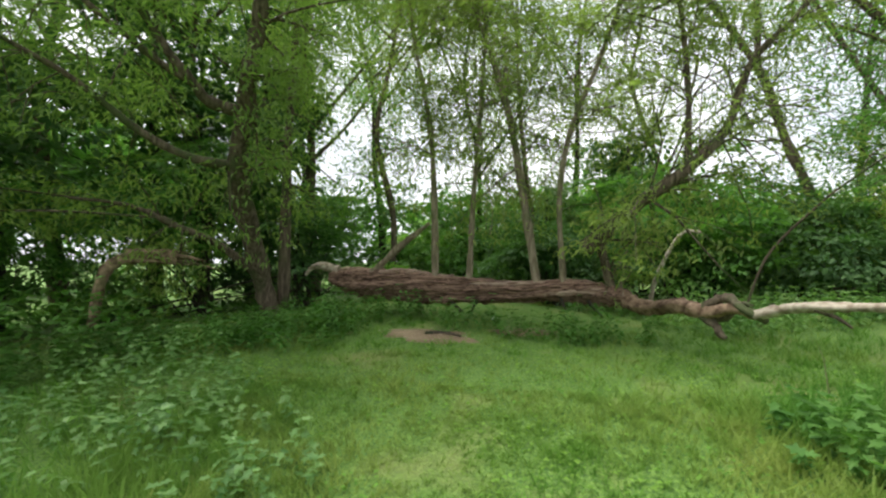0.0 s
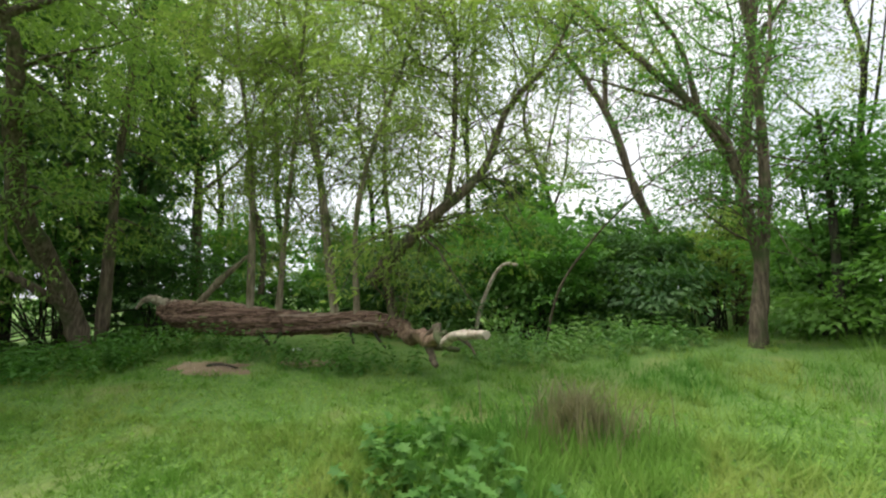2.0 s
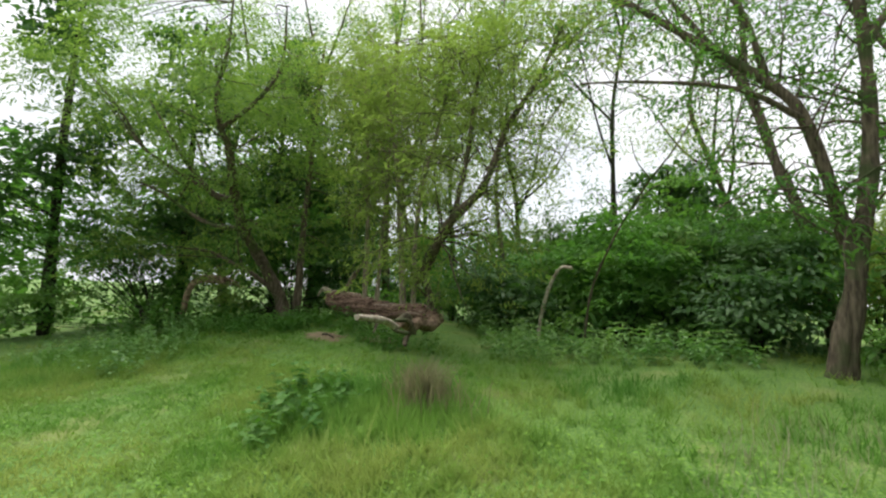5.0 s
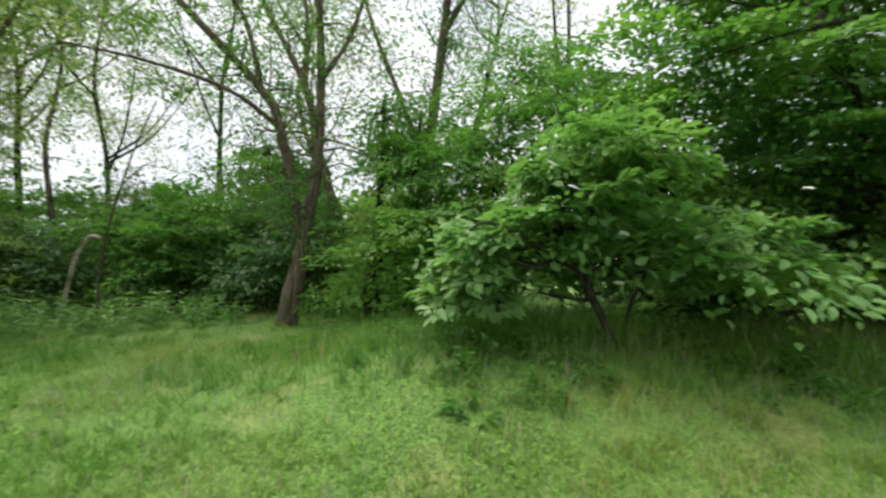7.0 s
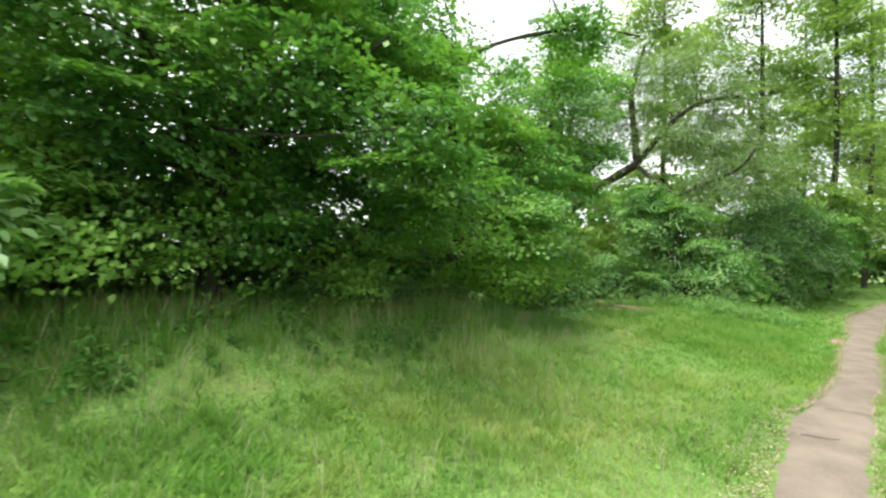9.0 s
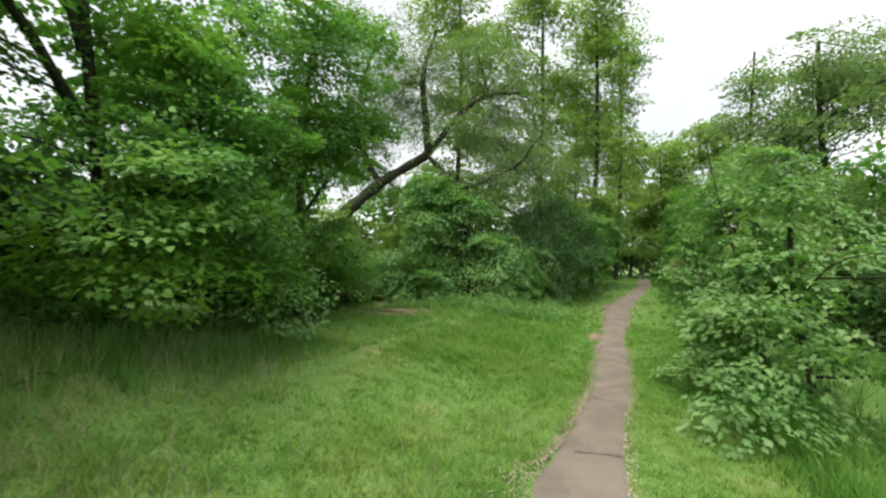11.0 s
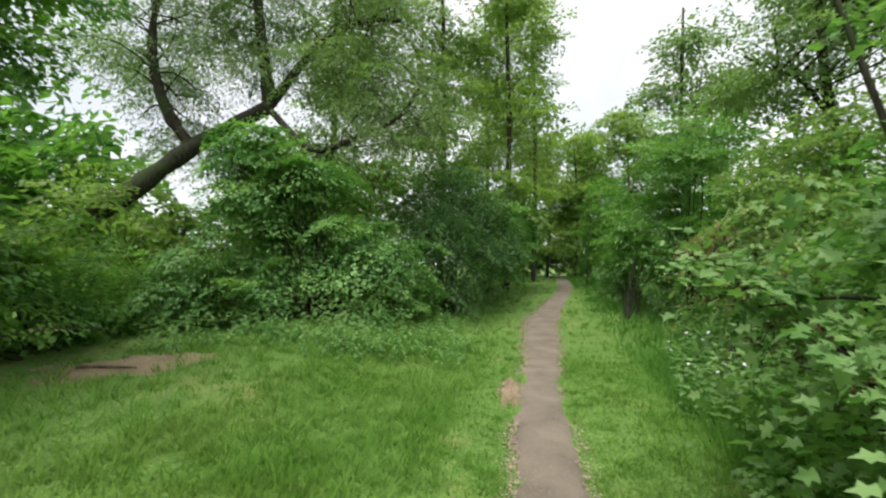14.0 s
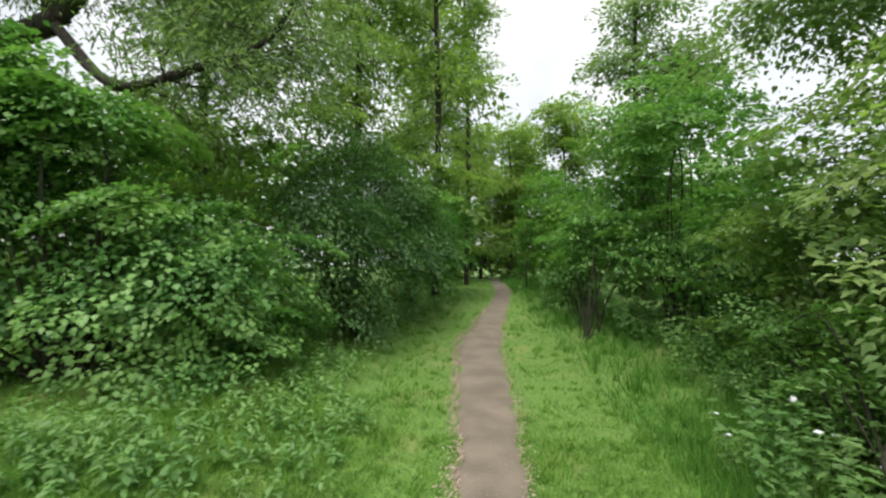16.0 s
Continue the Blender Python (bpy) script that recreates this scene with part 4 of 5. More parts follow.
for k, (x, y, h) in enumerate([(-7.4, -29.4, 10.0), (-9.6, -30.2, 8.0), (-4.6, -29.6, 9.6), (-9.4, -28.0, 9.2), (-11.4, -30.0, 9.0), (-1.6, -29.6, 10.2), (-13.6, -18.4, 5.0)]):
    z = float(ground_z(x, y))
    rt = np.random.default_rng(970 + k)
    crown = [(x + rt.normal() * 0.6, y + rt.normal() * 0.4, z + h * f, rt.uniform(1.1, 1.7), rt.uniform(0.9, 1.3), h * rt.uniform(0.1, 0.14)) for f in np.linspace(0.3, 0.92, 5)]
    plant("dark_tree", (x, y, z), "dark dense broadleaf tree behind the old willow", "tree", "dark trees by the clearing", trunks=[([(x, y, z - 0.2), (x + 0.1, y, z + h * 0.5), (x, y, z + h)], 0.16, 0.03)],
          lobes=crown, clusters=240, stems=16, per=24, radius=0.34, leaf=(0.17, 0.55), material=M_DARKLEAF, bark=M_DARKBARK, seed=190 + k)
shrub((-5.4, -29.4), "low dark growth under the shrubs by the clearing", [(-6.2, -29.2, 0.9, 1.4, 0.8, 0.9), (-3.8, -29.3, 0.9, 1.4, 0.8, 0.9), (-1.5, -29.4, 0.9, 1.4, 0.8, 0.9), (-8.6, -27.6, 0.9, 1.0, 1.0, 0.9), (-8.4, -24.6, 1.2, 0.6, 0.9, 0.6)], 300, 24, (0.13, 0.55), M_WOODLEAF, 115, group=BACK, low=0.02)
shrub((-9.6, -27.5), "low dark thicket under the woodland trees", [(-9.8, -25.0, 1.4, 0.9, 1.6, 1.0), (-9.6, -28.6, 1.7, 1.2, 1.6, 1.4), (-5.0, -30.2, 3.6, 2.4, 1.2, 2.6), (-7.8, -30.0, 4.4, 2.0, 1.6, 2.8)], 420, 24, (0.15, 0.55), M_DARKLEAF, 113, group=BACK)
shrub((-12.6, -19.0), "leafy understorey closing the gaps between trunks", [(-13.0, -24.5, 2.5, 1.0, 2.4, 2.2), (-12.9, -15.5, 2.2, 1.0, 2.6, 1.8), (-12.6, -11.0, 2.4, 1.0, 2.6, 2.0), (-10.6, -25.4, 3.0, 1.0, 1.6, 1.5), (-11.6, -22.4, 3.2, 1.0, 1.9, 1.7), (-11.0, -19.6, 2.9, 0.9, 1.2, 1.3)], 560, 22, (0.15, 0.5), M_WOODLEAF, 114, group=BACK)
shrub((-14.5, -22.0), "pale green thicket in the woodland distance", [(-15, -22.0, 2.2, 1.8, 5.0, 2.0)], 420, 20, (0.17, 0.5), M_ASH, 108, group=BACK)
shrub((-15.5, -14.0), "green thicket in the woodland distance", [(-15.5, -14.0, 2.4, 1.8, 5.5, 2.2)], 440, 20, (0.17, 0.5), M_WOODLEAF, 109, group=BACK)
shrub((-14.0, -29.0), "green thicket in the woodland distance", [(-14, -29.0, 2.4, 3.0, 3.0, 2.2)], 360, 20, (0.17, 0.5), M_WOODLEAF, 110, group=BACK)
shrub((-8.3, -13.2), "light green shrub beside the forked tree", [(-8.4, -13.0, 2.0, 1.0, 1.2, 1.2), (-7.4, -13.4, 1.4, 0.8, 0.8, 0.5)], 240, 26, (0.11, 0.5), M_WOODLEAF, 111, group=BACK)
shrub((-7.0, -11.6), "dense shrub behind the dogwood", [(-6.8, -11.9, 2.5, 1.3, 1.3, 1.7), (-7.4, -10.2, 3.6, 1.6, 1.6, 1.8), (-6.6, -12.9, 1.9, 0.9, 0.8, 1.2), (-7.6, -12.2, 3.4, 1.3, 1.4, 1.4), (-7.4, -11.0, 4.8, 1.4, 1.6, 1.0)], 760, 28, (0.10, 0.5), M_WOODLEAF, 112, group=BACK)

for k, (x, y, h, rx, ry) in enumerate([(-11.8, -18.6, 3.2, 0.9, 0.9), (-12.3, -16.2, 2.5, 0.9, 1.0), (-11.4, -21.0, 3.6, 0.8, 0.9), (-12.2, -13.6, 3.4, 0.9, 1.1), (-10.4, -17.4, 2.2, 0.7, 0.7), (-9.9, -14.2, 2.6, 0.7, 0.8)]):
    z = float(ground_z(x, y))
    shrub((x, y), "airy willow scrub rising above the dark shrubs", [(x, y, z + h * 0.55, rx, ry, h * 0.45), (x + 0.2, y + 0.3, z + h * 0.95, rx * 0.6, ry * 0.6, h * 0.25)], 150, 24, (0.11, 0.26), M_WILLOW if k % 2 else M_SILVER, 210 + k, radius=0.3, droop=0.5, group="willow scrub", name="willow_scrub")

# dogwood in flower
dog = shrub((-4.5, -10.65), "dogwood shrub with large light green leaves and white flower heads",
            [(-4.5, -11.6, 1.95, 0.75, 1.0, 0.7), (-4.3, -10.9, 2.35, 0.7, 0.95, 0.75), (-4.5, -10.1, 1.95, 0.75, 0.85, 0.65), (-4.9, -12.0, 1.75, 0.8, 0.9, 0.5), (-4.6, -11.0, 2.75, 0.6, 0.7, 0.5)],
            560, 16, (0.108, 0.6), M_DOGWOOD, 120, LEAF_OVAL, 0.17, name="dogwood", flat=0.5, tilt=0.4, low=0.52, tier=0.34, bark=M_DARKBARK,
            trunks=[([(-4.5, -10.65, 0.85), (-4.52, -10.75, 1.2), (-4.5, -10.98, 1.65), (-4.55, -11.2, 2.1)], 0.05, 0.025), ([(-4.52, -10.62, 0.85), (-4.7, -10.5, 1.4), (-4.7, -10.2, 2.0)], 0.028, 0.012)])


def flower_heads(parent, spots, base, seed, size=0.045):
    """Flat white flower heads: a ring of petals round a raised middle."""
    rng = np.random.default_rng(seed)
    a = np.linspace(0, 2 * np.pi, 20, endpoint=False)
    for s in spots:
        c = np.asarray(s, float) - np.array(base)
        r = size * np.where(np.arange(20) % 2, 0.62, 1.0) * rng.uniform(0.8, 1.15, 20)
        lean = rng.normal(0, 0.35, 2)
        ring = np.stack([r * np.cos(a), r * np.sin(a), rng.normal(0, 0.004, 20)], -1)
        ring[:, 2] += lean[0] * ring[:, 0] + lean[1] * ring[:, 1]
        v = np.vstack([c + ring, c + ring * 0.45 + np.array([0, 0, 0.008]), [c + np.array([0, 0, 0.011])]])
        k, q = np.arange(20), (np.arange(20) + 1) % 20
        part("flower_head", [(v, np.concatenate([np.stack([k, q, 20 + q], -1), np.stack([k, 20 + q, 20 + k], -1), np.stack([20 + k, 20 + q, np.full(20, 40)], -1)]))], M_PETAL, parent, "white flower head")


rngd = np.random.default_rng(9)
flower_heads(dog, [(-3.85 + rngd.normal() * 0.08, -11.0 + rngd.normal() * 0.6, 2.15 + rngd.normal() * 0.3) for _ in range(9)], dog.location, 121)

# the big maple mass along the bank
MASS = "maples along the bank"
MAPLE_LABEL = "spreading field maple with layered bright and shaded foliage"
plant("field_maple", (-5.8, -7.6, 1.0), MAPLE_LABEL, "tree", MASS,
      trunks=[([(-5.8, -7.6, 0.8), (-5.7, -7.5, 2.2), (-5.5, -7.3, 4.0), (-5.4, -7.0, 6.5)], 0.16, 0.05)], limbs=[([(-5.7, -7.5, 2.2), (-4.9, -8.2, 3.2), (-4.4, -8.8, 4.0)], 0.07, 0.02), ([(-5.6, -7.4, 2.8), (-4.6, -6.8, 3.6), (-3.6, -6.6, 4.0)], 0.07, 0.02)],
      lobes=[(-5.4, -9.0, 1.9, 0.9, 1.3, 0.9), (-5.2, -7.2, 1.9, 0.9, 1.3, 0.9), (-5.4, -8.2, 2.9, 1.2, 2.0, 0.8), (-4.8, -8.8, 3.8, 1.1, 1.8, 0.8), (-4.2, -6.7, 3.4, 1.1, 1.4, 0.6), (-4.9, -6.6, 4.6, 1.2, 1.5, 0.7), (-5.8, -8.0, 5.7, 1.9, 2.4, 1.3), (-3.4, -6.5, 3.0, 0.5, 0.8, 0.25), (-4.45, -9.1, 1.75, 0.3, 0.4, 0.15)],
      clusters=1750, stems=50, per=36, radius=0.25, leaf=(0.072, 0.8), shape=LEAF_SIMPLE, material=M_MAPLE, bark=M_DARKBARK, seed=130, flat=0.3, low=0.12, tier=0.62)
plant("field_maple", (-5.95, -2.85, 1.0), MAPLE_LABEL, "tree", MASS,
      trunks=[([(-5.95, -2.85, 0.5), (-5.97, -2.9, 1.6), (-5.9, -3.2, 3.2), (-5.7, -3.6, 5.5)], 0.15, 0.05)], limbs=[([(-5.9, -3.2, 3.0), (-4.9, -4.4, 3.8), (-4.0, -5.4, 3.9)], 0.07, 0.02), ([(-5.95, -3.0, 2.2), (-5.2, -2.6, 3.2), (-4.6, -2.4, 4.0)], 0.06, 0.02), ([(-5.83, -3.4, 4.0), (-5.5, -3.8, 4.9), (-5.0, -3.2, 5.6), (-4.1, -1.7, 6.15), (-3.5, -0.5, 6.25)], 0.055, 0.018)],
      lobes=[(-5.2, -5.5, 1.7, 0.8, 1.1, 0.7), (-4.8, -5.3, 3.7, 1.0, 1.2, 0.8), (-3.9, -5.5, 2.45, 0.5, 0.8, 0.25), (-4.3, -3.5, 2.5, 0.7, 0.8, 1.2), (-5.0, -2.3, 3.6, 1.1, 1.3, 1.5), (-5.8, -4.4, 5.4, 1.6, 2.0, 1.3), (-4.3, -1.9, 6.2, 0.8, 1.1, 0.5), (-5.7, -4.0, 1.5, 0.7, 0.9, 0.5), (-5.2, -1.6, 1.9, 0.7, 0.9, 0.9)],
      clusters=1700, stems=50, per=36, radius=0.25, leaf=(0.072, 0.8), shape=LEAF_SIMPLE, material=M_MAPLE, bark=M_DARKBARK, seed=131, flat=0.3, low=0.12, tier=0.62)
plant("field_maple", (-6.8, 1.4, 0.5), MAPLE_LABEL, "tree", MASS,
      trunks=[([(-6.8, 1.4, 0.2), (-6.75, 1.35, 1.8), (-6.7, 1.2, 3.6), (-6.5, 1.2, 6.4)], 0.13, 0.04)], limbs=[([(-6.7, 1.3, 2.6), (-6.0, 1.7, 3.8), (-5.4, 2.2, 4.6)], 0.05, 0.02)],
      lobes=[(-6.3, -0.2, 1.8, 0.9, 1.1, 1.0), (-6.6, 1.8, 1.9, 0.9, 1.2, 1.0), (-6.2, 0.6, 3.6, 1.3, 1.6, 1.2), (-6.1, 2.0, 4.4, 1.1, 1.2, 1.3), (-6.5, 0.6, 6.0, 1.9, 2.0, 1.5), (-7.4, 2.8, 1.5, 0.9, 0.9, 0.7)],
      clusters=1300, stems=50, per=30, radius=0.27, leaf=(0.088, 0.75), shape=LEAF_SIMPLE, material=M_MAPLE, bark=M_DARKBARK, seed=134, flat=0.3, low=0.12, tier=0.62)
# the dark leaf colour here stands in for shade behind the maples
shrub((-8.2, -7.5), "undergrowth behind the maples, leaf colour darkened as deep shade", [(-8.2, -8.5, 2.2, 1.0, 2.4, 2.0), (-8.2, -4.4, 2.2, 1.0, 2.4, 2.0)], 420, 26, (0.13, 0.6), M_DARKLEAF, 132, group=MASS)
shrub((-7.2, 3.6), "low shaded shrubs under the maples and willow", [(-7.6, 3.4, 1.2, 1.0, 1.1, 1.0), (-6.6, 0.2, 1.1, 0.7, 1.3, 0.7), (-7.7, 4.8, 1.3, 1.0, 1.0, 1.1), (-7.0, 1.9, 1.0, 0.6, 1.0, 0.7)], 420, 28, (0.10, 0.55), M_WOODLEAF, 135, group=MASS)
shrub((-9.5, 8.0), "light green thicket behind the leaning willow", [(-10.0, 7.0, 2.0, 1.4, 2.0, 1.8), (-8.5, 10.0, 2.4, 1.8, 1.6, 2.2), (-5.6, 11.0, 3.0, 1.8, 1.6, 2.6)], 420, 24, (0.15, 0.5), M_ASH, 136, group=MASS)
shrub((-9.5, -1.0), "dense trees closing the view behind the meadow", [(-9.5, -1.2, 2.6, 1.4, 2.0, 2.4), (-11.0, 2.0, 3.0, 1.8, 2.6, 2.2)], 430, 24, (0.14, 0.5), M_WOODLEAF, 133, group=MASS)

# lower growth takes the dark leaf too, as shade under the crowns
shrub((-7.0, -6.0), "lower growth under the maples with shade in its leaf colour", [(-6.9, -9.0, 1.9, 0.8, 1.2, 1.1), (-6.9, -6.4, 1.9, 0.8, 1.5, 1.1), (-7.0, -3.6, 1.9, 0.8, 1.4, 1.3), (-7.2, -1.0, 1.9, 0.8, 1.3, 1.4), (-7.1, -6.2, 3.2, 0.9, 1.7, 1.0)], 520, 24, (0.15, 0.65), M_DARKLEAF, 137, group=MASS)
shrub((-8.2, -2.0), "tall leafy shrub rising behind the maples", [(-8.0, -6.6, 3.7, 1.2, 2.4, 1.9), (-8.0, -9.2, 3.6, 1.2, 1.6, 1.6), (-8.0, -1.6, 4.8, 1.2, 2.2, 1.6), (-8.4, 1.8, 4.2, 1.2, 1.8, 1.8)], 420, 24, (0.15, 0.65), M_WOODLEAF, 138, group=MASS)

shrub((-17.0, 12.0), "pale sunlit scrub across the field", [(-16.0, 6.0, 1.8, 1.6, 3.0, 1.9), (-16.5, 12.0, 2.2, 1.8, 3.6, 2.4), (-13.0, 17.0, 2.4, 2.6, 2.4, 2.6), (-12.6, 9.6, 1.6, 1.2, 2.0, 1.7), (-14.5, 7.0, 1.8, 1.0, 2.4, 1.9), (-10.9, 8.6, 2.0, 0.9, 1.0, 1.5), (-12.0, 11.4, 2.4, 1.2, 1.6, 2.0)], 640, 22, (0.26, 0.5), M_ASH, 139, group=MASS)

# hawthorn by the path
shrub((-4.6, 6.4), "domed hawthorn bush with drooping sunlit sprays", [(-4.2, 6.9, 1.9, 1.3, 1.4, 1.3), (-5.4, 6.7, 2.8, 1.35, 1.3, 1.75), (-3.3, 7.5, 1.6, 0.95, 1.2, 1.0), (-6.6, 5.8, 1.3, 1.1, 1.0, 0.8), (-5.2, 6.0, 1.4, 1.3, 0.9, 0.9), (-4.9, 6.6, 3.5, 1.0, 1.0, 0.8), (-5.9, 7.0, 3.9, 0.8, 0.7, 0.6), (-5.75, 6.2, 3.3, 0.9, 0.8, 1.2), (-6.05, 6.3, 4.05, 0.6, 0.5, 0.5)],
      1500, 44, (0.068, 0.85), M_HAWTHORN, 140, LEAF_SIMPLE, 0.25, name="hawthorn", flat=0.4, droop=0.55, stems=40, tier=0.45)
# leaning willow behind the hawthorn
plant("leaning_willow", (-12.3, 5.0, 0.4), "leaning mossy willow with silvery drooping foliage", "tree",
      trunks=[([(-12.3, 5.0, 0.2), (-11.68, 5.54, 1.43), (-10.11, 6.91, 3.01), (-8.76, 7.89, 4.53), (-7.1, 8.59, 5.69)], 0.3, 0.17)],
      limbs=[([(-8.76, 7.89, 4.53), (-9.19, 7.57, 5.32), (-9.37, 7.29, 6.44), (-9.35, 7.31, 7.91), (-9.04, 7.56, 9.65)], 0.15, 0.06), ([(-7.1, 8.59, 5.69), (-7.19, 8.43, 6.96), (-7.31, 8.36, 8.64), (-6.93, 8.58, 10.4)], 0.17, 0.06),
             ([(-7.1, 8.59, 5.69), (-5.95, 8.73, 7.11), (-4.87, 8.96, 7.8), (-3.77, 9.11, 7.8)], 0.13, 0.04), ([(-7.1, 8.55, 5.6), (-5.52, 7.9, 4.3), (-4.55, 8.12, 4.57), (-3.56, 8.34, 5.05), (-3.05, 8.37, 5.77)], 0.09, 0.03)],
      lobes=[(-3.3, 9.2, 5.9, 1.6, 1.6, 1.7), (-4.6, 9.8, 8.0, 2.0, 1.8, 1.5), (-5.4, 8.4, 6.4, 1.5, 1.3, 1.2), (-7.0, 9.5, 8.6, 2.2, 2.0, 1.8), (-9.6, 8.8, 8.6, 1.8, 1.8, 1.6), (-9.6, 9.5, 5.0, 1.8, 1.6, 1.3), (-5.0, 9.0, 6.6, 1.6, 1.2, 1.2), (-7.4, 8.0, 7.0, 1.5, 1.2, 1.2), (-7.6, 7.6, 9.6, 1.8, 1.6, 1.3), (-5.2, 9.0, 9.6, 1.8, 1.6, 1.4), (-9.4, 7.4, 10.2, 1.6, 1.6, 1.3), (-10.3, 8.2, 6.6, 1.3, 1.3, 0.9), (-12.0, 8.5, 8.2, 1.4, 1.4, 1.1)], clusters=1850, stems=40, twigs=5, twig_len=1.6, droop=0.6, per=26, radius=0.36, leaf=(0.12, 0.22), material=M_SILVER, bark=M_DARKBARK, seed=141, bias=1.6)
shrub((-2.9, 10.5), "dense dark green shrub overhanging the path", [(-2.9, 10.3, 2.3, 1.3, 1.6, 2.1), (-2.0, 12.6, 2.2, 1.1, 1.8, 2.1), (-3.0, 12.0, 3.9, 1.5, 2.0, 1.5)], 1150, 32, (0.085, 0.5), M_DARKLEAF, 142, radius=0.3, droop=0.6)
shrub((-2.6, 16.0), "leafy shrubs lining the path further on", [(-1.9, 16.0, 2.4, 1.2, 2.2, 2.2), (-1.6, 20.0, 3.0, 1.3, 2.6, 2.6), (-2.6, 25.0, 3.0, 2.2, 2.6, 3.0)], 620, 28, (0.15, 0.5), M_WOODLEAF, 143)
for k, (x, y, h) in enumerate([(-1.9, 18.5, 16.5), (-0.8, 25.5, 18), (-4.6, 17.0, 16), (-8.0, 13.5, 15), (-4.0, 28, 18.5)]):
    z = float(ground_z(x, y))
    rt = np.random.default_rng(900 + k)
    crown = [(x + rt.normal() * 0.9, y + rt.normal() * 0.7, z + h * f, rt.uniform(1.1, 1.9), rt.uniform(1.1, 1.8), h * rt.uniform(0.06, 0.1)) for f in np.linspace(0.28, 0.98, 10)]
    plant("tall_pale_tree", (x, y, z), "tall tree with pale yellow-green foliage in tiers", "tree", "tall trees beyond", trunks=[([(x, y, z - 0.2), (x + 0.2, y, z + h * 0.4), (x + 0.1, y + 0.3, z + h * 0.75), (x, y, z + h)], 0.17, 0.03)],
          lobes=crown, clusters=540, stems=40, per=24, radius=0.44, leaf=(0.19, 0.45), material=M_ASH, bark=M_DARKBARK, seed=150 + k, bias=1.7)

# right of the path
plant("red_sprig", (1.7, 1.5, 0.08), "arching sprig of reddish young leaves beside the path-side shrub", "shrub", trunks=[([(1.7, 1.5, 0.03), (1.35, 1.6, 1.0), (0.85, 1.7, 1.56), (0.42, 1.75, 1.7)], 0.012, 0.004)],
      twigs=9, twig_len=0.28, per=9, radius=0.09, leaf=(0.04, 0.55), shape=LEAF_OVAL, material=M_COPPER, bark=M_DARKBARK, seed=171)
shrub((2.0, 11.5), "dark shrub pressing close to the path", [(3.0, 11.0, 1.9, 0.8, 1.0, 0.8), (2.7, 13.0, 2.0, 0.9, 1.2, 1.0), (2.4, 16.0, 1.8, 0.9, 1.4, 1.6), (2.4, 12.4, 3.0, 1.0, 1.4, 0.9)], 420, 28, (0.10, 0.55), M_HAWTHORN, 172, radius=0.28, tier=0.5, group="shrubs lining the path")
plant("sapling", (1.9, 21.5, 0.45), "thin dark young tree at the far path's edge", "tree", trunks=[([(1.9, 21.5, 0.3), (1.92, 21.5, 1.4), (2.1, 21.55, 2.6), (2.35, 21.6, 3.8)], 0.04, 0.012)], twigs=7, twig_len=0.9, per=16, radius=0.25, leaf=(0.10, 0.5), material=M_WOODLEAF, bark=M_DARKBARK, seed=173)
shrub((1.9, 4.6), "pale bramble thicket leaning over the path's verge", [(2.15, 3.9, 0.7, 0.5, 0.8, 0.6), (2.3, 3.9, 1.4, 0.45, 0.7, 0.5), (2.5, 5.2, 0.9, 0.5, 0.9, 0.7), (3.0, 7.0, 0.8, 0.6, 1.2, 0.6)], 380, 30, (0.055, 0.65), M_BRAMBLE, 169, LEAF_SIMPLE, 0.2, tier=0.35, name="bramble_thicket", droop=0.45)
RIGHT = "shrubs lining the path"
plant("guelder_shrub", (2.0, 0.8, 0.1), "large path-side shrub with mixed green and reddish leaves", "shrub", RIGHT,
      trunks=[([(1.8, 1.3, 0.0), (1.5, 1.3, 1.4), (1.15, 1.36, 2.8), (1.0, 1.5, 3.7)], 0.022, 0.01), ([(2.2, 0.9, 0.0), (2.0, 1.1, 1.6), (2.1, 1.6, 3.6)], 0.05, 0.02)],
      lobes=[(1.6, -0.3, 0.95, 0.7, 0.9, 0.8), (1.7, 0.9, 1.5, 0.8, 1.1, 1.1), (1.8, 1.0, 2.8, 0.85, 1.1, 0.8), (2.3, 2.4, 1.8, 0.6, 0.8, 1.0), (1.35, -0.9, 0.5, 0.6, 0.5, 0.4), (2.6, -1.6, 1.5, 0.5, 0.8, 1.2), (0.75, 1.5, 1.6, 0.38, 0.5, 0.3), (0.95, 1.2, 1.1, 0.38, 0.7, 0.42), (1.2, 0.9, 0.55, 0.4, 0.8, 0.4), (1.3, 2.0, 0.7, 0.35, 0.6, 0.4)],
      clusters=700, stems=22, per=22, radius=0.21, leaf=(0.074, 0.85), shape=LEAF_LOBED, material=M_BRAMBLE, bark=M_DARKBARK, seed=160, droop=0.45, tier=0.36)
shrub((3.2, 5.6), "path-side shrub with layered green foliage", [(3.3, 5.0, 1.5, 0.8, 1.2, 1.1), (3.7, 6.4, 0.8, 0.7, 2.2, 0.7), (3.8, 7.6, 2.0, 1.0, 1.4, 1.4), (3.9, 6.4, 3.3, 0.9, 1.4, 0.8), (2.65, 4.7, 1.7, 0.45, 0.8, 0.45), (2.95, 5.8, 2.5, 0.5, 0.9, 0.4)], 820, 32, (0.085, 0.65), M_OLIVE, 161, LEAF_SIMPLE, 0.27, group=RIGHT, tier=0.5)
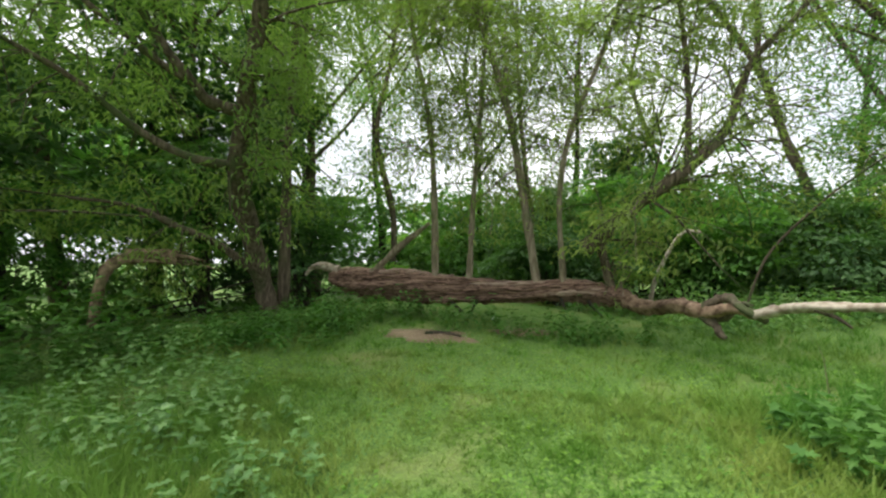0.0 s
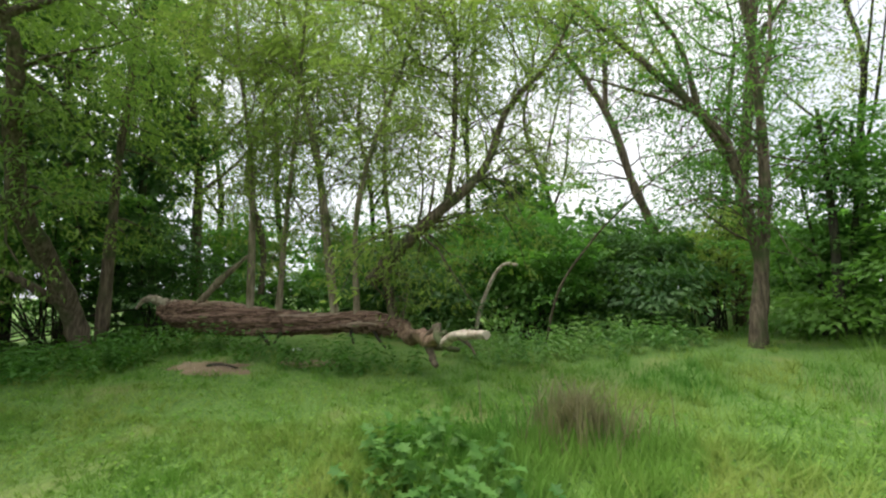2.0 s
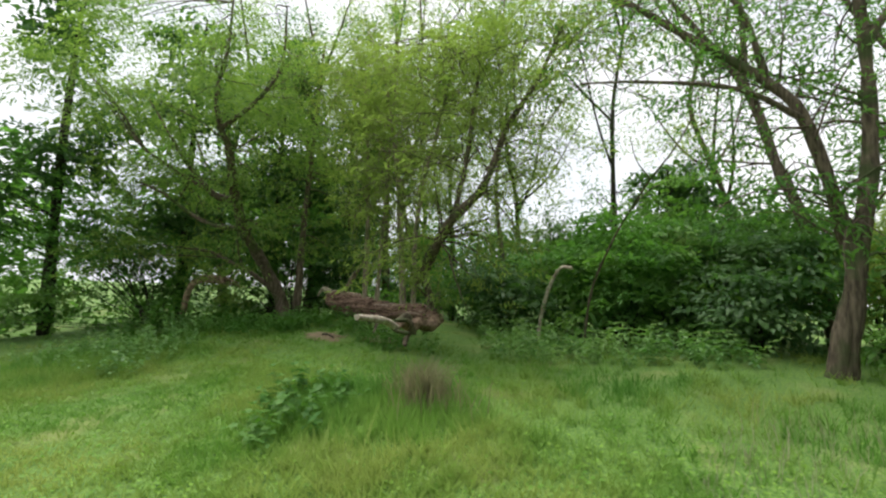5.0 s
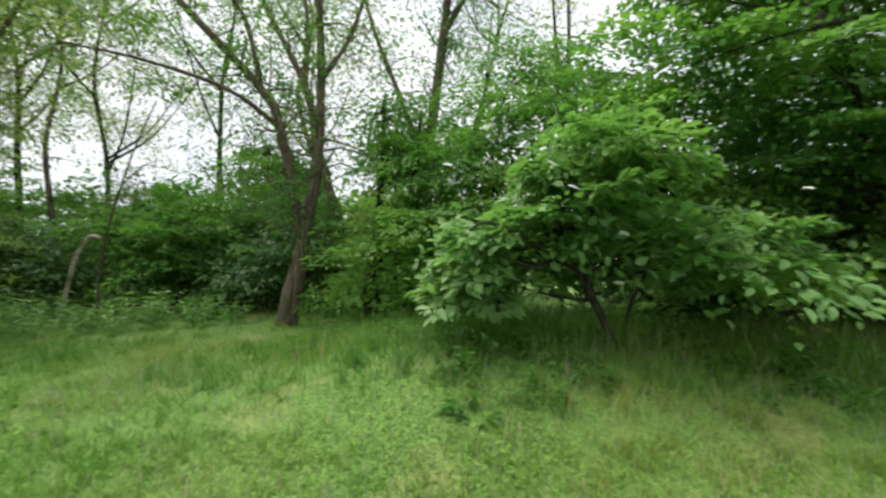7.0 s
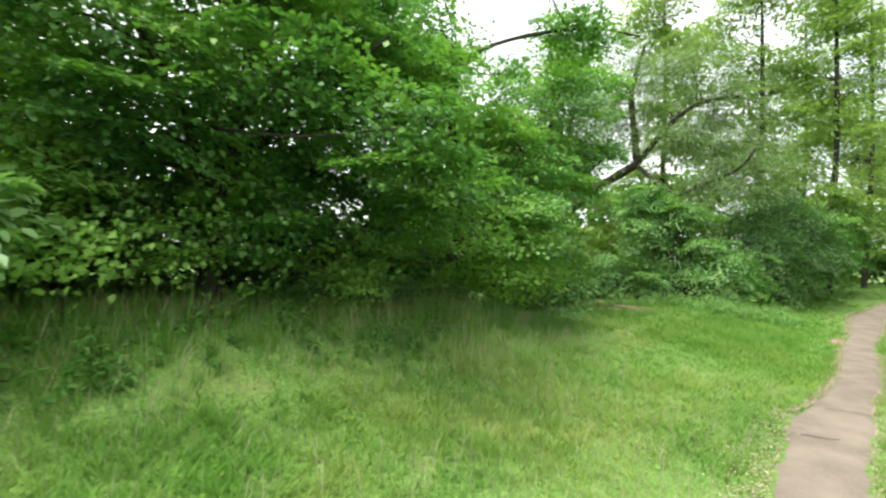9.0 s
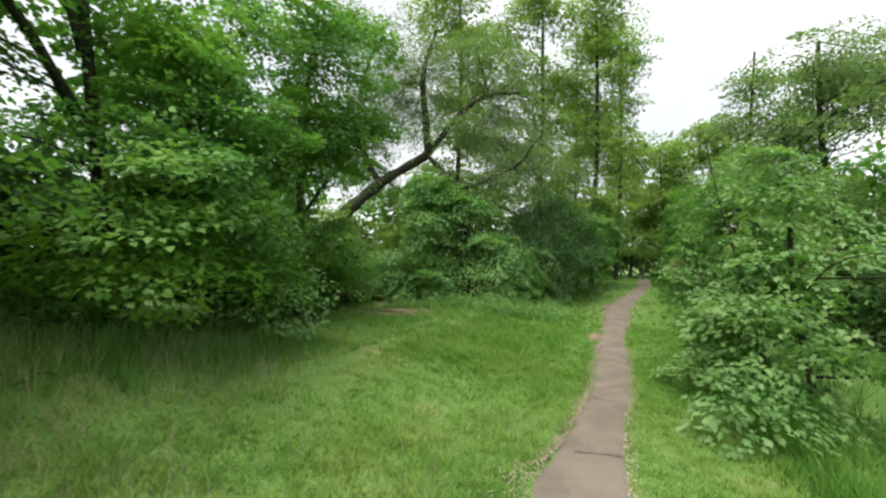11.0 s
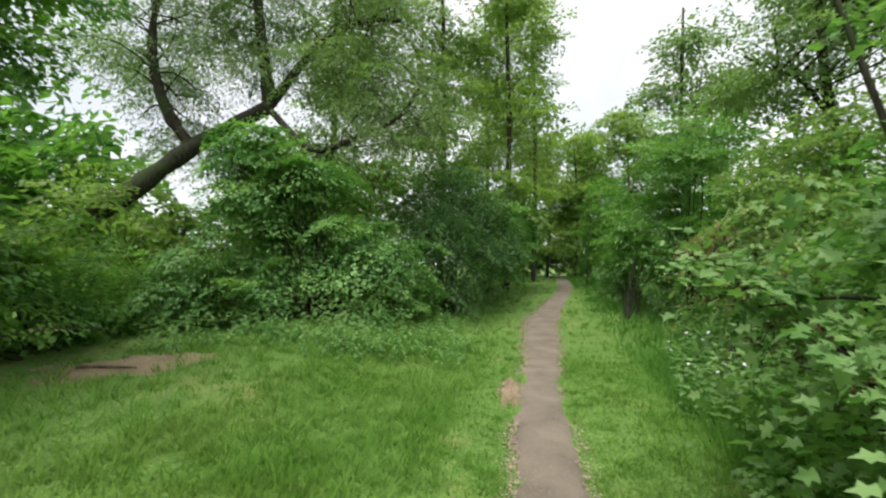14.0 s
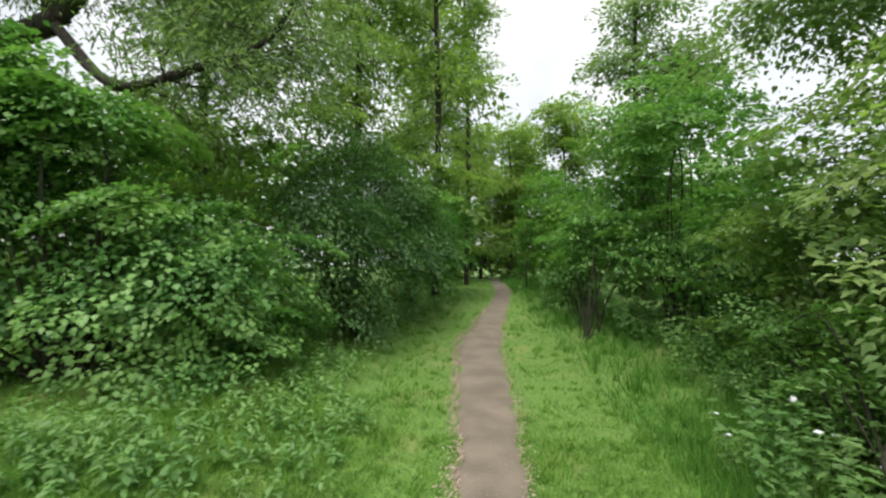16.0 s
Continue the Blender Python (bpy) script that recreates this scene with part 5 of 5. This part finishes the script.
shrub((3.4, 10.5), "dark layered shrub beside the path", [(4.0, 9.8, 2.3, 1.2, 1.8, 2.0), (4.4, 11.0, 0.9, 0.9, 3.5, 0.7), (3.1, 12.6, 2.8, 1.4, 1.8, 2.4), (3.4, 11.5, 4.8, 1.4, 2.0, 1.2)], 820, 30, (0.11, 0.6), M_HAWTHORN, 162, radius=0.32, group=RIGHT, tier=0.55)
shrub((2.9, 17.0), "leafy shrub beside the far path", [(3.0, 16.0, 2.6, 1.2, 2.0, 2.4), (3.0, 20.0, 3.0, 1.3, 2.4, 2.8), (3.6, 25.0, 3.4, 1.8, 3.0, 3.4)], 640, 28, (0.15, 0.55), M_WOODLEAF, 163, group=RIGHT)
plant("silver_tree", (5.0, 16.2, 0.6), "tall tree with pale silvery foliage beside the path", "tree",
      trunks=[([(5.0, 16.2, 0.3), (4.9, 16.1, 4.0), (4.7, 16.0, 7.0), (4.8, 15.9, 11.0)], 0.15, 0.04)], lobes=[(4.6, 15.7, 5.8, 1.3, 1.5, 1.2), (4.4, 15.7, 7.9, 1.1, 1.3, 0.9), (4.9, 15.9, 9.7, 1.1, 1.2, 1.0), (6.2, 15.2, 7.4, 1.6, 1.6, 2.0)],
      clusters=420, stems=40, per=24, radius=0.4, leaf=(0.15, 0.5), material=M_SILVER, bark=M_DARKBARK, seed=164, bias=1.6)
plant("grey_tree", (5.0, 7.4, 0.3), "tall tree with grey-green foliage leaning over path-side shrubs", "tree",
      trunks=[([(5.0, 7.4, 0.0), (4.7, 7.3, 2.5), (4.3, 7.2, 4.8), (4.2, 7.2, 7.4)], 0.13, 0.04)], limbs=[([(4.5, 7.25, 3.8), (3.9, 7.0, 4.6), (3.2, 6.8, 4.9)], 0.05, 0.015)],
      lobes=[(3.7, 7.0, 4.9, 1.1, 1.4, 0.9), (4.5, 6.6, 6.5, 1.4, 1.6, 1.1), (5.2, 4.4, 5.2, 1.1, 1.4, 1.2), (5.6, 8.6, 6.4, 1.6, 1.6, 1.6)],
      clusters=820, stems=40, per=28, radius=0.32, leaf=(0.095, 0.5), material=M_SILVER, bark=M_DARKBARK, seed=165, bias=1.7, tier=0.6)
# dark leaf colour in place of the shade behind these shrubs
shrub((4.6, 6.0), "undergrowth behind the path-side shrubs, leaf colour darkened as shade", [(4.8, 3.5, 1.2, 0.7, 3.0, 1.2), (4.9, 10.0, 1.3, 0.7, 4.0, 1.3)], 260, 22, (0.16, 0.55), M_DARKLEAF, 168, group=RIGHT)
shrub((6.8, 0.0), "thicket closing the side of the path", [(6.5, -3.0, 2.0, 1.6, 4.0, 2.0), (6.2, 6.0, 2.8, 1.6, 4.0, 2.8), (6.5, -12.0, 2.0, 1.6, 5.0, 2.0), (6.5, -22.0, 2.0, 1.6, 5.0, 2.0)], 560, 20, (0.2, 0.55), M_WOODLEAF, 166)
for k, (x, y, h) in enumerate([(2.2, 33, 11), (0.2, 37, 12.5), (5.5, 31, 12), (4.0, 39, 13)]):
    z = float(ground_z(x, y))
    rt = np.random.default_rng(950 + k)
    crown = [(x + rt.normal() * 0.8, y + rt.normal() * 0.8, z + h * f, rt.uniform(1.5, 2.4), rt.uniform(1.5, 2.2), h * rt.uniform(0.1, 0.14)) for f in np.linspace(0.3, 0.92, 6)]
    plant("far_tree", (x, y, z), "pale green tree closing the far end of the path", "tree", "trees at path end", trunks=[([(x, y, z - 0.2), (x + 0.2, y, z + h * 0.5), (x, y, z + h * 0.95)], 0.15, 0.03)],
          lobes=crown, clusters=420, stems=20, per=20, radius=0.5, leaf=(0.26, 0.5), material=M_ASH, bark=M_DARKBARK, seed=170 + k, bias=1.7)
shrub((1.4, 46.0), "far hedge closing the end of the path", [(1.0, 42.0, 2.2, 6.0, 1.6, 2.0), (3.0, 36.0, 1.4, 2.6, 1.4, 1.2), (-2.4, 34.0, 1.8, 1.8, 1.8, 1.8)], 420, 22, (0.28, 0.55), M_ASH, 167)

# distant woodland
for k, (x, y, rx, ry, h) in enumerate([(-24, -20, 3, 12, 3.4), (-26, -2, 4, 9, 3.4), (-20, 12, 4, 7, 5.0), (-14, -40, 10, 4, 5.5), (4, -38, 8, 4, 5.5), (-13, 23, 6, 5, 5.5), (13, 26, 6, 7, 5.0), (-4, 40, 9, 4, 5.0)]):
    shrub((x, y), "distant leafy woodland edge beyond the meadow", [(x, y, h * 0.8, rx, ry, h)], 380, 14, (0.46, 0.55), M_WOODLEAF, 180 + k, name="distant_wood", radius=0.8, group="distant woodland")


# ---- undergrowth ----
def herb_patch(name, label, spots, rng_seed, stems, height, leaf, material, shape=LEAF_OVAL, spread=(0.8, 0.8), levels=6, width=0.5):
    """A patch of upright leafy stems, too many to count."""
    rng = np.random.default_rng(rng_seed)
    pos, ahead, thin = [], [], []
    for cx, cy, sx, sy in spots:
        n = int(stems * sx * sy / (spread[0] * spread[1]))
        r, a = np.sqrt(rng.random(n)), rng.random(n) * 6.28
        x, y = cx + sx * r * np.cos(a), cy + sy * r * np.sin(a)
        z = ground_z(x, y)
        h = height * rng.uniform(0.55, 1.15, n) * (1.1 - 0.5 * r)
        for k in range(n):
            d = rng.normal(0, 0.12, 2)
            for q in range(levels):
                f = (q + 1.5) / (levels + 0.5)
                p = (x[k] + d[0] * f, y[k] + d[1] * f, z[k] + h[k] * f)
                turn = q * 1.57 + rng.random()
                for s in (0, 3.14159):
                    pos.append(p)
                    ahead.append((math.cos(turn + s), math.sin(turn + s), -0.25 + 0.4 * (f > 0.9)))
            thin.append(((x[k], y[k], z[k]), (x[k] + d[0], y[k] + d[1], z[k] + h[k])))
    pos, ahead = np.array(pos), np.array(ahead) + rng.normal(0, 0.2, (len(ahead), 3))
    chunks = [leaves(pos, ahead, np.array([0, 0, 1.0]) + rng.normal(0, 0.25, pos.shape), leaf, width, shape, rng)]
    a, b = np.array([t[0] for t in thin]), np.array([t[1] for t in thin])
    w = np.array([0.004, 0.003, 0])
    chunks.append((np.stack([a - w, a + w, b], 1).reshape(-1, 3), np.arange(3 * len(a)).reshape(-1, 3)))
    ob = new(name, mesh_from(name, chunks, material))
    return tagged(ob, label, "undergrowth", kind="stuff")


herb_patch("nettles", "bed of dark green nettles in front of old willow", [(-4.75, -24.4, 0.8, 0.9), (-5.6, -24.3, 0.7, 0.9), (-4.2, -25.3, 0.9, 0.7), (-6.0, -23.2, 0.35, 0.8), (-5.3, -20.6, 0.3, 1.0), (-5.5, -21.9, 0.25, 0.6)], 200, 110, 0.5, 0.075, M_NETTLE)
herb_patch("nettles", "nettles and brambles under the shrubs behind the trunk", [(-6.6, -18.6, 0.8, 1.1), (-7.2, -17.2, 0.9, 1.0), (-7.1, -16.2, 0.5, 0.6), (-8.0, -19.8, 0.9, 0.9)], 201, 80, 0.5, 0.08, M_BRAMBLE)
herb_patch("cow_parsley", "lush leafy weeds at the near edge of the clearing", [(-1.9, -23.4, 0.75, 0.9), (-2.7, -24.6, 0.8, 0.9), (-1.6, -25.0, 0.8, 0.9), (-3.5, -25.6, 0.7, 0.7), (-3.6, -26.3, 0.6, 0.5), (-3.0, -26.2, 0.6, 0.6)], 202, 44, 0.5, 0.065, M_DOGWOOD, LEAF_LOBED, width=0.8)
herb_patch("hogweed", "tall leafy weeds before the arched dead log", [(-3.25, -25.9, 0.45, 0.4), (-2.7, -26.2, 0.5, 0.4), (-3.9, -26.0, 0.4, 0.3)], 207, 100, 0.95, 0.09, M_NETTLE, LEAF_LOBED, width=0.8)
herb_patch("dock_weed", "broad-leaved weed clump in tall grass", [(-2.75, -19.05, 0.45, 0.5), (-2.2, -18.6, 0.3, 0.4)], 203, 95, 0.4, 0.085, M_NETTLE, LEAF_LOBED, width=0.8, levels=5)
herb_patch("bank_weeds", "leafy weeds along the hawthorn's foot", [(-3.2, 6.2, 0.9, 0.5), (-4.5, 4.9, 1.0, 0.4), (-2.3, 7.6, 0.4, 0.9), (-5.6, 4.3, 0.8, 0.4), (-2.6, 5.2, 0.9, 0.6), (-3.6, 4.8, 0.9, 0.6), (-2.0, 6.2, 0.5, 0.7)], 204, 75, 0.4, 0.07, M_DOGWOOD)
herb_patch("path_weeds", "flowering weeds and brambles beside the path", [(1.6, 3.9, 0.5, 0.8), (1.95, 3.4, 0.5, 0.8), (2.0, 5.3, 0.6, 1.0), (2.5, 5.6, 0.6, 1.2), (2.9, 8.4, 0.6, 1.4), (3.0, 11.0, 0.6, 1.4), (1.6, 2.7, 0.3, 0.5)], 205, 95, 0.85, 0.065, M_BRAMBLE, LEAF_LOBED, width=0.75)
# spots near x -3.9 widen the weeds to imitate shade on the lawn
herb_patch("shade_weeds", "low leafy weeds along the bank, widened as a dark band for shade", [(-4.4, -9.6, 0.4, 0.8), (-4.3, -7.4, 0.35, 1.0), (-4.2, -5.4, 0.35, 0.9), (-4.4, -12.6, 0.4, 0.5), (-5.4, -13.4, 0.7, 0.6), (-3.9, -9.0, 0.4, 1.0), (-3.9, -11.6, 0.5, 0.8), (-3.8, -6.6, 0.35, 0.9)], 206, 60, 0.26, 0.07, M_NETTLE)

def tussock():
    """A clump of dark dry stalks in the tall grass."""
    rng = np.random.default_rng(66)
    n = 520
    r, a = np.abs(rng.normal(0, 0.2, n)), rng.random(n) * 6.28
    x, y = -3.4 + r * np.cos(a) * 0.8, -17.95 + r * np.sin(a) * 1.3
    mat = grass_material("dry_sedge", (0.13, 0.17, 0.045), (0.26, 0.27, 0.10), (0.34, 0.28, 0.15))
    ob = new("sedge_tussock", mesh_from("sedge_tussock", [blades(x, y, rng.uniform(0.25, 0.55, n), 0.006, rng, 0.6, 2)], mat))
    tagged(ob, "dark dry sedge tussock standing in tall grass", "tussock", kind="stuff")


weed_flowers = thing("oxeye_daisies", (1.1, 4.2, 0.1), "scattered white flower heads on weeds beside path", "flowers")
rngf = np.random.default_rng(77)
spots = []
for _ in range(18):
    fx, fy = rngf.uniform(1.3, 2.1), rngf.uniform(3.0, 6.5)
    spots.append((fx, fy, float(ground_z(fx, fy)) + rngf.uniform(0.35, 0.85)))
flower_heads(weed_flowers, spots, weed_flowers.location, 78, 0.026)

# crumpled paper on the grass
litter = thing("paper_scrap", (-6.0, -21.75, float(ground_z(-6.0, -21.75)) + 0.03), "small crumpled white paper scrap lying on grass", "litter")
lr = np.random.default_rng(3)
lg = np.stack(np.meshgrid(np.linspace(-0.06, 0.06, 6), np.linspace(-0.05, 0.05, 6), indexing="ij"), -1).reshape(-1, 2)
lv = np.c_[lg, lr.uniform(0.0, 0.05, 36)]
part("sheet", [(lv, np.array([(i * 6 + j, (i + 1) * 6 + j, (i + 1) * 6 + j + 1, i * 6 + j + 1) for i in range(5) for j in range(5)]))], M_PAPER, litter)


# ---- grass ----
def blades(x, y, height, width, rng, lean=0.5, joints=2):
    """Grass blades as thin bent strips."""
    n = len(x)
    z = ground_z(x, y) - 0.01
    a = rng.random(n) * 6.283
    out = np.stack([np.cos(a), np.sin(a), np.zeros(n)], -1)
    b = a + 1.57 + rng.normal(0, 0.5, n)
    side = np.stack([np.cos(b), np.sin(b), np.zeros(n)], -1) * (width * rng.uniform(0.7, 1.3, n))[:, None]
    root = np.stack([x, y, z], -1)
    bend = (lean * rng.uniform(0.2, 1.3, n) * height)[:, None]
    up = np.array([0, 0, 1.0]) * height[:, None]
    if joints == 1:
        v = np.stack([root - side, root + side, root + up + out * bend], 1)
        f = np.array([[0, 1, 2]])
    else:
        mid = root + up * 0.6 + out * bend * 0.35
        v = np.stack([root - side, root + side, mid + side * 0.75, mid - side * 0.75, root + up * 0.93 + out * bend], 1)
        f = np.array([[0, 1, 2], [0, 2, 3], [3, 2, 4]])
    k = v.shape[1]
    return v.reshape(-1, 3), (f[None] + (np.arange(n) * k)[:, None, None]).reshape(-1, 3)


def wobble(x, y, s, p):
    """Uneven cover, about -1 to 1."""
    return 2.2 * (0.65 * grain(x, y, s * 0.35, p * 10) + 0.35 * grain(x, y, s * 0.9, p * 10 + 4)) - 1.1


def tall_share(x, y):
    """Where the meadow stands tall: round the weed clumps, along the shrubs' feet, away from the trodden line."""
    t = 0.26 * smooth_step((y + 0.5) / 2.5) * smooth_step((-x - 0.9) / 0.6) + 0.2 * smooth_step((-x - 1.3) / 1.2) * smooth_step((y + 11) / 2) * smooth_step((-2 - y) / 2) + 0.5 * np.exp(-((x + 2.9) ** 2 / 1.6 + (y + 18.3) ** 2 / 3.0)) + 0.4 * np.exp(-((x + 5.4) ** 2 / 3.5 + (y + 16.8) ** 2 / 3.0))
    t = t + 0.9 * smooth_step((-x - 3.4) / 1.0) * smooth_step((y + 16) / 3) * smooth_step((0 - y) / 2) + 0.8 * smooth_step((x - 0.9) / 0.6) + 0.8 * np.exp(-((x + 1.8) ** 2 / 1.2 + (y + 24.4) ** 2 / 2.5))
    return np.clip(t + 0.12 * wobble(x, y, 1.3, 0.7), 0, 1)


def no_grass(x, y):
    """True on the path and on bare soil."""
    bad = np.abs(x - path_mid(y)) < path_half(y) * (1.0 + 0.08 * wobble(x, y, 9, 0.3))
    for sx, sy, rx, ry, _, _ in SOIL:
        bad |= (((x - sx) / rx) ** 2 + ((y - sy) / ry) ** 2 < 0.45 + 0.25 * wobble(x, y, 7, 0.6))
    return bad


def grass_field():
    rng = np.random.default_rng(42)
    short_chunks, tall_chunks = [], []
    for count, box, wide, joints in ((360000, (-3.4, 1.6, -24.0, 6.5), 0.0058, 1), (220000, (-6.0, 2.2, -26, 7.5), 0.005, 1), (110000, (-9.5, 4.0, -28.0, 16.0), 0.007, 1), (40000, (-3.5, 4.0, 6.0, 34.0), 0.011, 1)):
        x, y = rng.uniform(box[0], box[1], count), rng.uniform(box[2], box[3], count)
        tuft = rng.integers(0, max(count // 26, 1), count)
        clump = rng.random(count) < 0.55
        x = np.where(clump, x[tuft] + rng.normal(0, 0.035, count), x)
        y = np.where(clump, y[tuft] + rng.normal(0, 0.035, count), y)
        worn = np.exp(-(((x + 3.5) / 1.1) ** 2 + ((y + 14.3) / 1.0) ** 2))
        keep = ~no_grass(x, y) & (rng.random(count) < (0.75 + 0.25 * wobble(x, y, 3.1, 1.9)) * (1 - 0.6 * worn * (0.6 + 0.4 * wobble(x, y, 5.0, 2.2))))
        x, y = x[keep], y[keep]
        t = tall_share(x, y)
        h = (0.055 + 0.03 * wobble(x, y, 2.0, 0.2) + 0.17 * t) * rng.uniform(0.5, 1.35, len(x))
        h = h * np.where(clump[keep], np.where(tuft[keep] % 13 == 0, 2.0, 1.25), 0.8)
        h = np.clip(h, 0.025, 0.6)
        short = t < 0.35
        short_chunks.append(blades(x[short], y[short], h[short], wide, rng, 1.2, joints))
        tall_chunks.append(blades(x[~short], y[~short], h[~short], wide, rng, 0.8, joints))
    tagged(new("meadow_grass", mesh_from("meadow_grass", short_chunks, M_GRASS)), "short green meadow grass with yellowish worn areas", "grass", kind="stuff")
    tagged(new("tall_grass", mesh_from("tall_grass", tall_chunks, M_TALLGRASS)), "tall soft grass leaning in the meadow and bank", "grass", kind="stuff")
    n = 45000
    x, y = rng.uniform(-4.8, 2.0, n), rng.uniform(-25, 6, n)
    keep = ~no_grass(x, y) & (wobble(x, y, 2.4, 4.0) > -0.1 + 1.2 * (y > -1) + 0.45 * smooth_step((y + 16) / 2))
    x, y = x[keep], y[keep]
    p = np.stack([x, y, ground_z(x, y) + rng.uniform(0.01, 0.06, len(x))], -1)
    a = rng.random(len(x)) * 6.28
    ahead = np.stack([np.cos(a), np.sin(a), rng.uniform(-0.1, 0.5, len(x))], -1)
    tagged(new("low_herbs", mesh_from("low_herbs", [leaves(p, ahead, np.array([0, 0, 1.0]) + rng.normal(0, 0.3, p.shape), 0.035, 0.7, LEAF_SIMPLE, rng)], M_CLOVER)), "low clover and plantain leaves among the grass", "herbs", kind="stuff")


def seed_stalks():
    """Pale flowering stalks that stand above the meadow."""
    rng = np.random.default_rng(91)
    n = 15000
    x, y = rng.uniform(-5.2, -0.9, n), rng.uniform(-15.5, -1.5, n)
    keep = ~no_grass(x, y) & (wobble(x, y, 1.1, 2.7) > rng.uniform(-0.6, 0.7, n))
    x, y = x[keep], y[keep]
    h = rng.uniform(0.12, 0.3, len(x)) * (0.8 + 0.6 * tall_share(x, y))
    ob = new("seed_stalks", mesh_from("seed_stalks", [blades(x, y, h, 0.0028, rng, 0.55, 2)], M_SEEDS))
    tagged(ob, "pale dry flowering grass stalks scattered over the meadow", "grass", kind="stuff")


grass_field()
seed_stalks()
tussock()


# pale litter along the path's edges and on bare soil
def litter_scatter():
    rng = np.random.default_rng(8)
    n = 17000
    y = rng.uniform(-7, 16, n)
    side = np.where(rng.random(n) < 0.7, -1, 1)
    x = path_mid(y) + side * (path_half(y) + np.abs(rng.normal(0, 0.06, n)) * (1 + 2.5 * np.exp(-((y - 4.8) / 0.5) ** 2) * (side < 0) + 2.0 * (y < -2.5) * (side < 0)) - 0.03)
    k = (wobble(y, y * 0.3, 2.2, 0.4) > -0.5)
    x, y = x[k], y[k]
    xs, ys = [x], [y]
    for sx, sy, rx, ry, _, _ in SOIL:
        m = 420
        r, a = np.sqrt(rng.random(m)), rng.random(m) * 6.28
        xs.append(sx + rx * r * np.cos(a))
        ys.append(sy + ry * r * np.sin(a))
    x, y = np.concatenate(xs), np.concatenate(ys)
    p = np.stack([x, y, ground_z(x, y) + rng.uniform(0.025, 0.05, len(x))], -1)
    a = rng.random(len(x)) * 6.28
    ahead = np.stack([np.cos(a), np.sin(a), rng.normal(0, 0.1, len(x))], -1)
    tagged(new("leaf_litter", mesh_from("leaf_litter", [leaves(p, ahead, np.array([0, 0, 1.0]) + rng.normal(0, 0.25, p.shape), 0.02, 0.42, LEAF_SIMPLE, rng, 0.6)], M_STRAW)), "pale dry leaf litter along the path edges", "litter", kind="stuff")


litter_scatter()

dead_wood("dry_stick", (-5.4, 3.0, 0.36), "dry brown stick lying on the bare soil", [([(-5.75, 2.95, float(ground_z(-5.75, 2.95)) + 0.03), (-5.4, 3.0, float(ground_z(-5.4, 3.0)) + 0.05), (-5.05, 3.1, float(ground_z(-5.05, 3.1)) + 0.03)], 0.018, 0.01)], M_BARK, 56)
dead_wood("dry_stick", (-5.1, -22.35, 0.55), "dark dry stick lying on worn soil", [([(-5.12, -22.6, float(ground_z(-5.12, -22.6)) + 0.03), (-5.1, -22.35, float(ground_z(-5.1, -22.35)) + 0.05), (-5.05, -22.1, float(ground_z(-5.05, -22.1)) + 0.03)], 0.02, 0.012)], M_DARKBARK, 57)
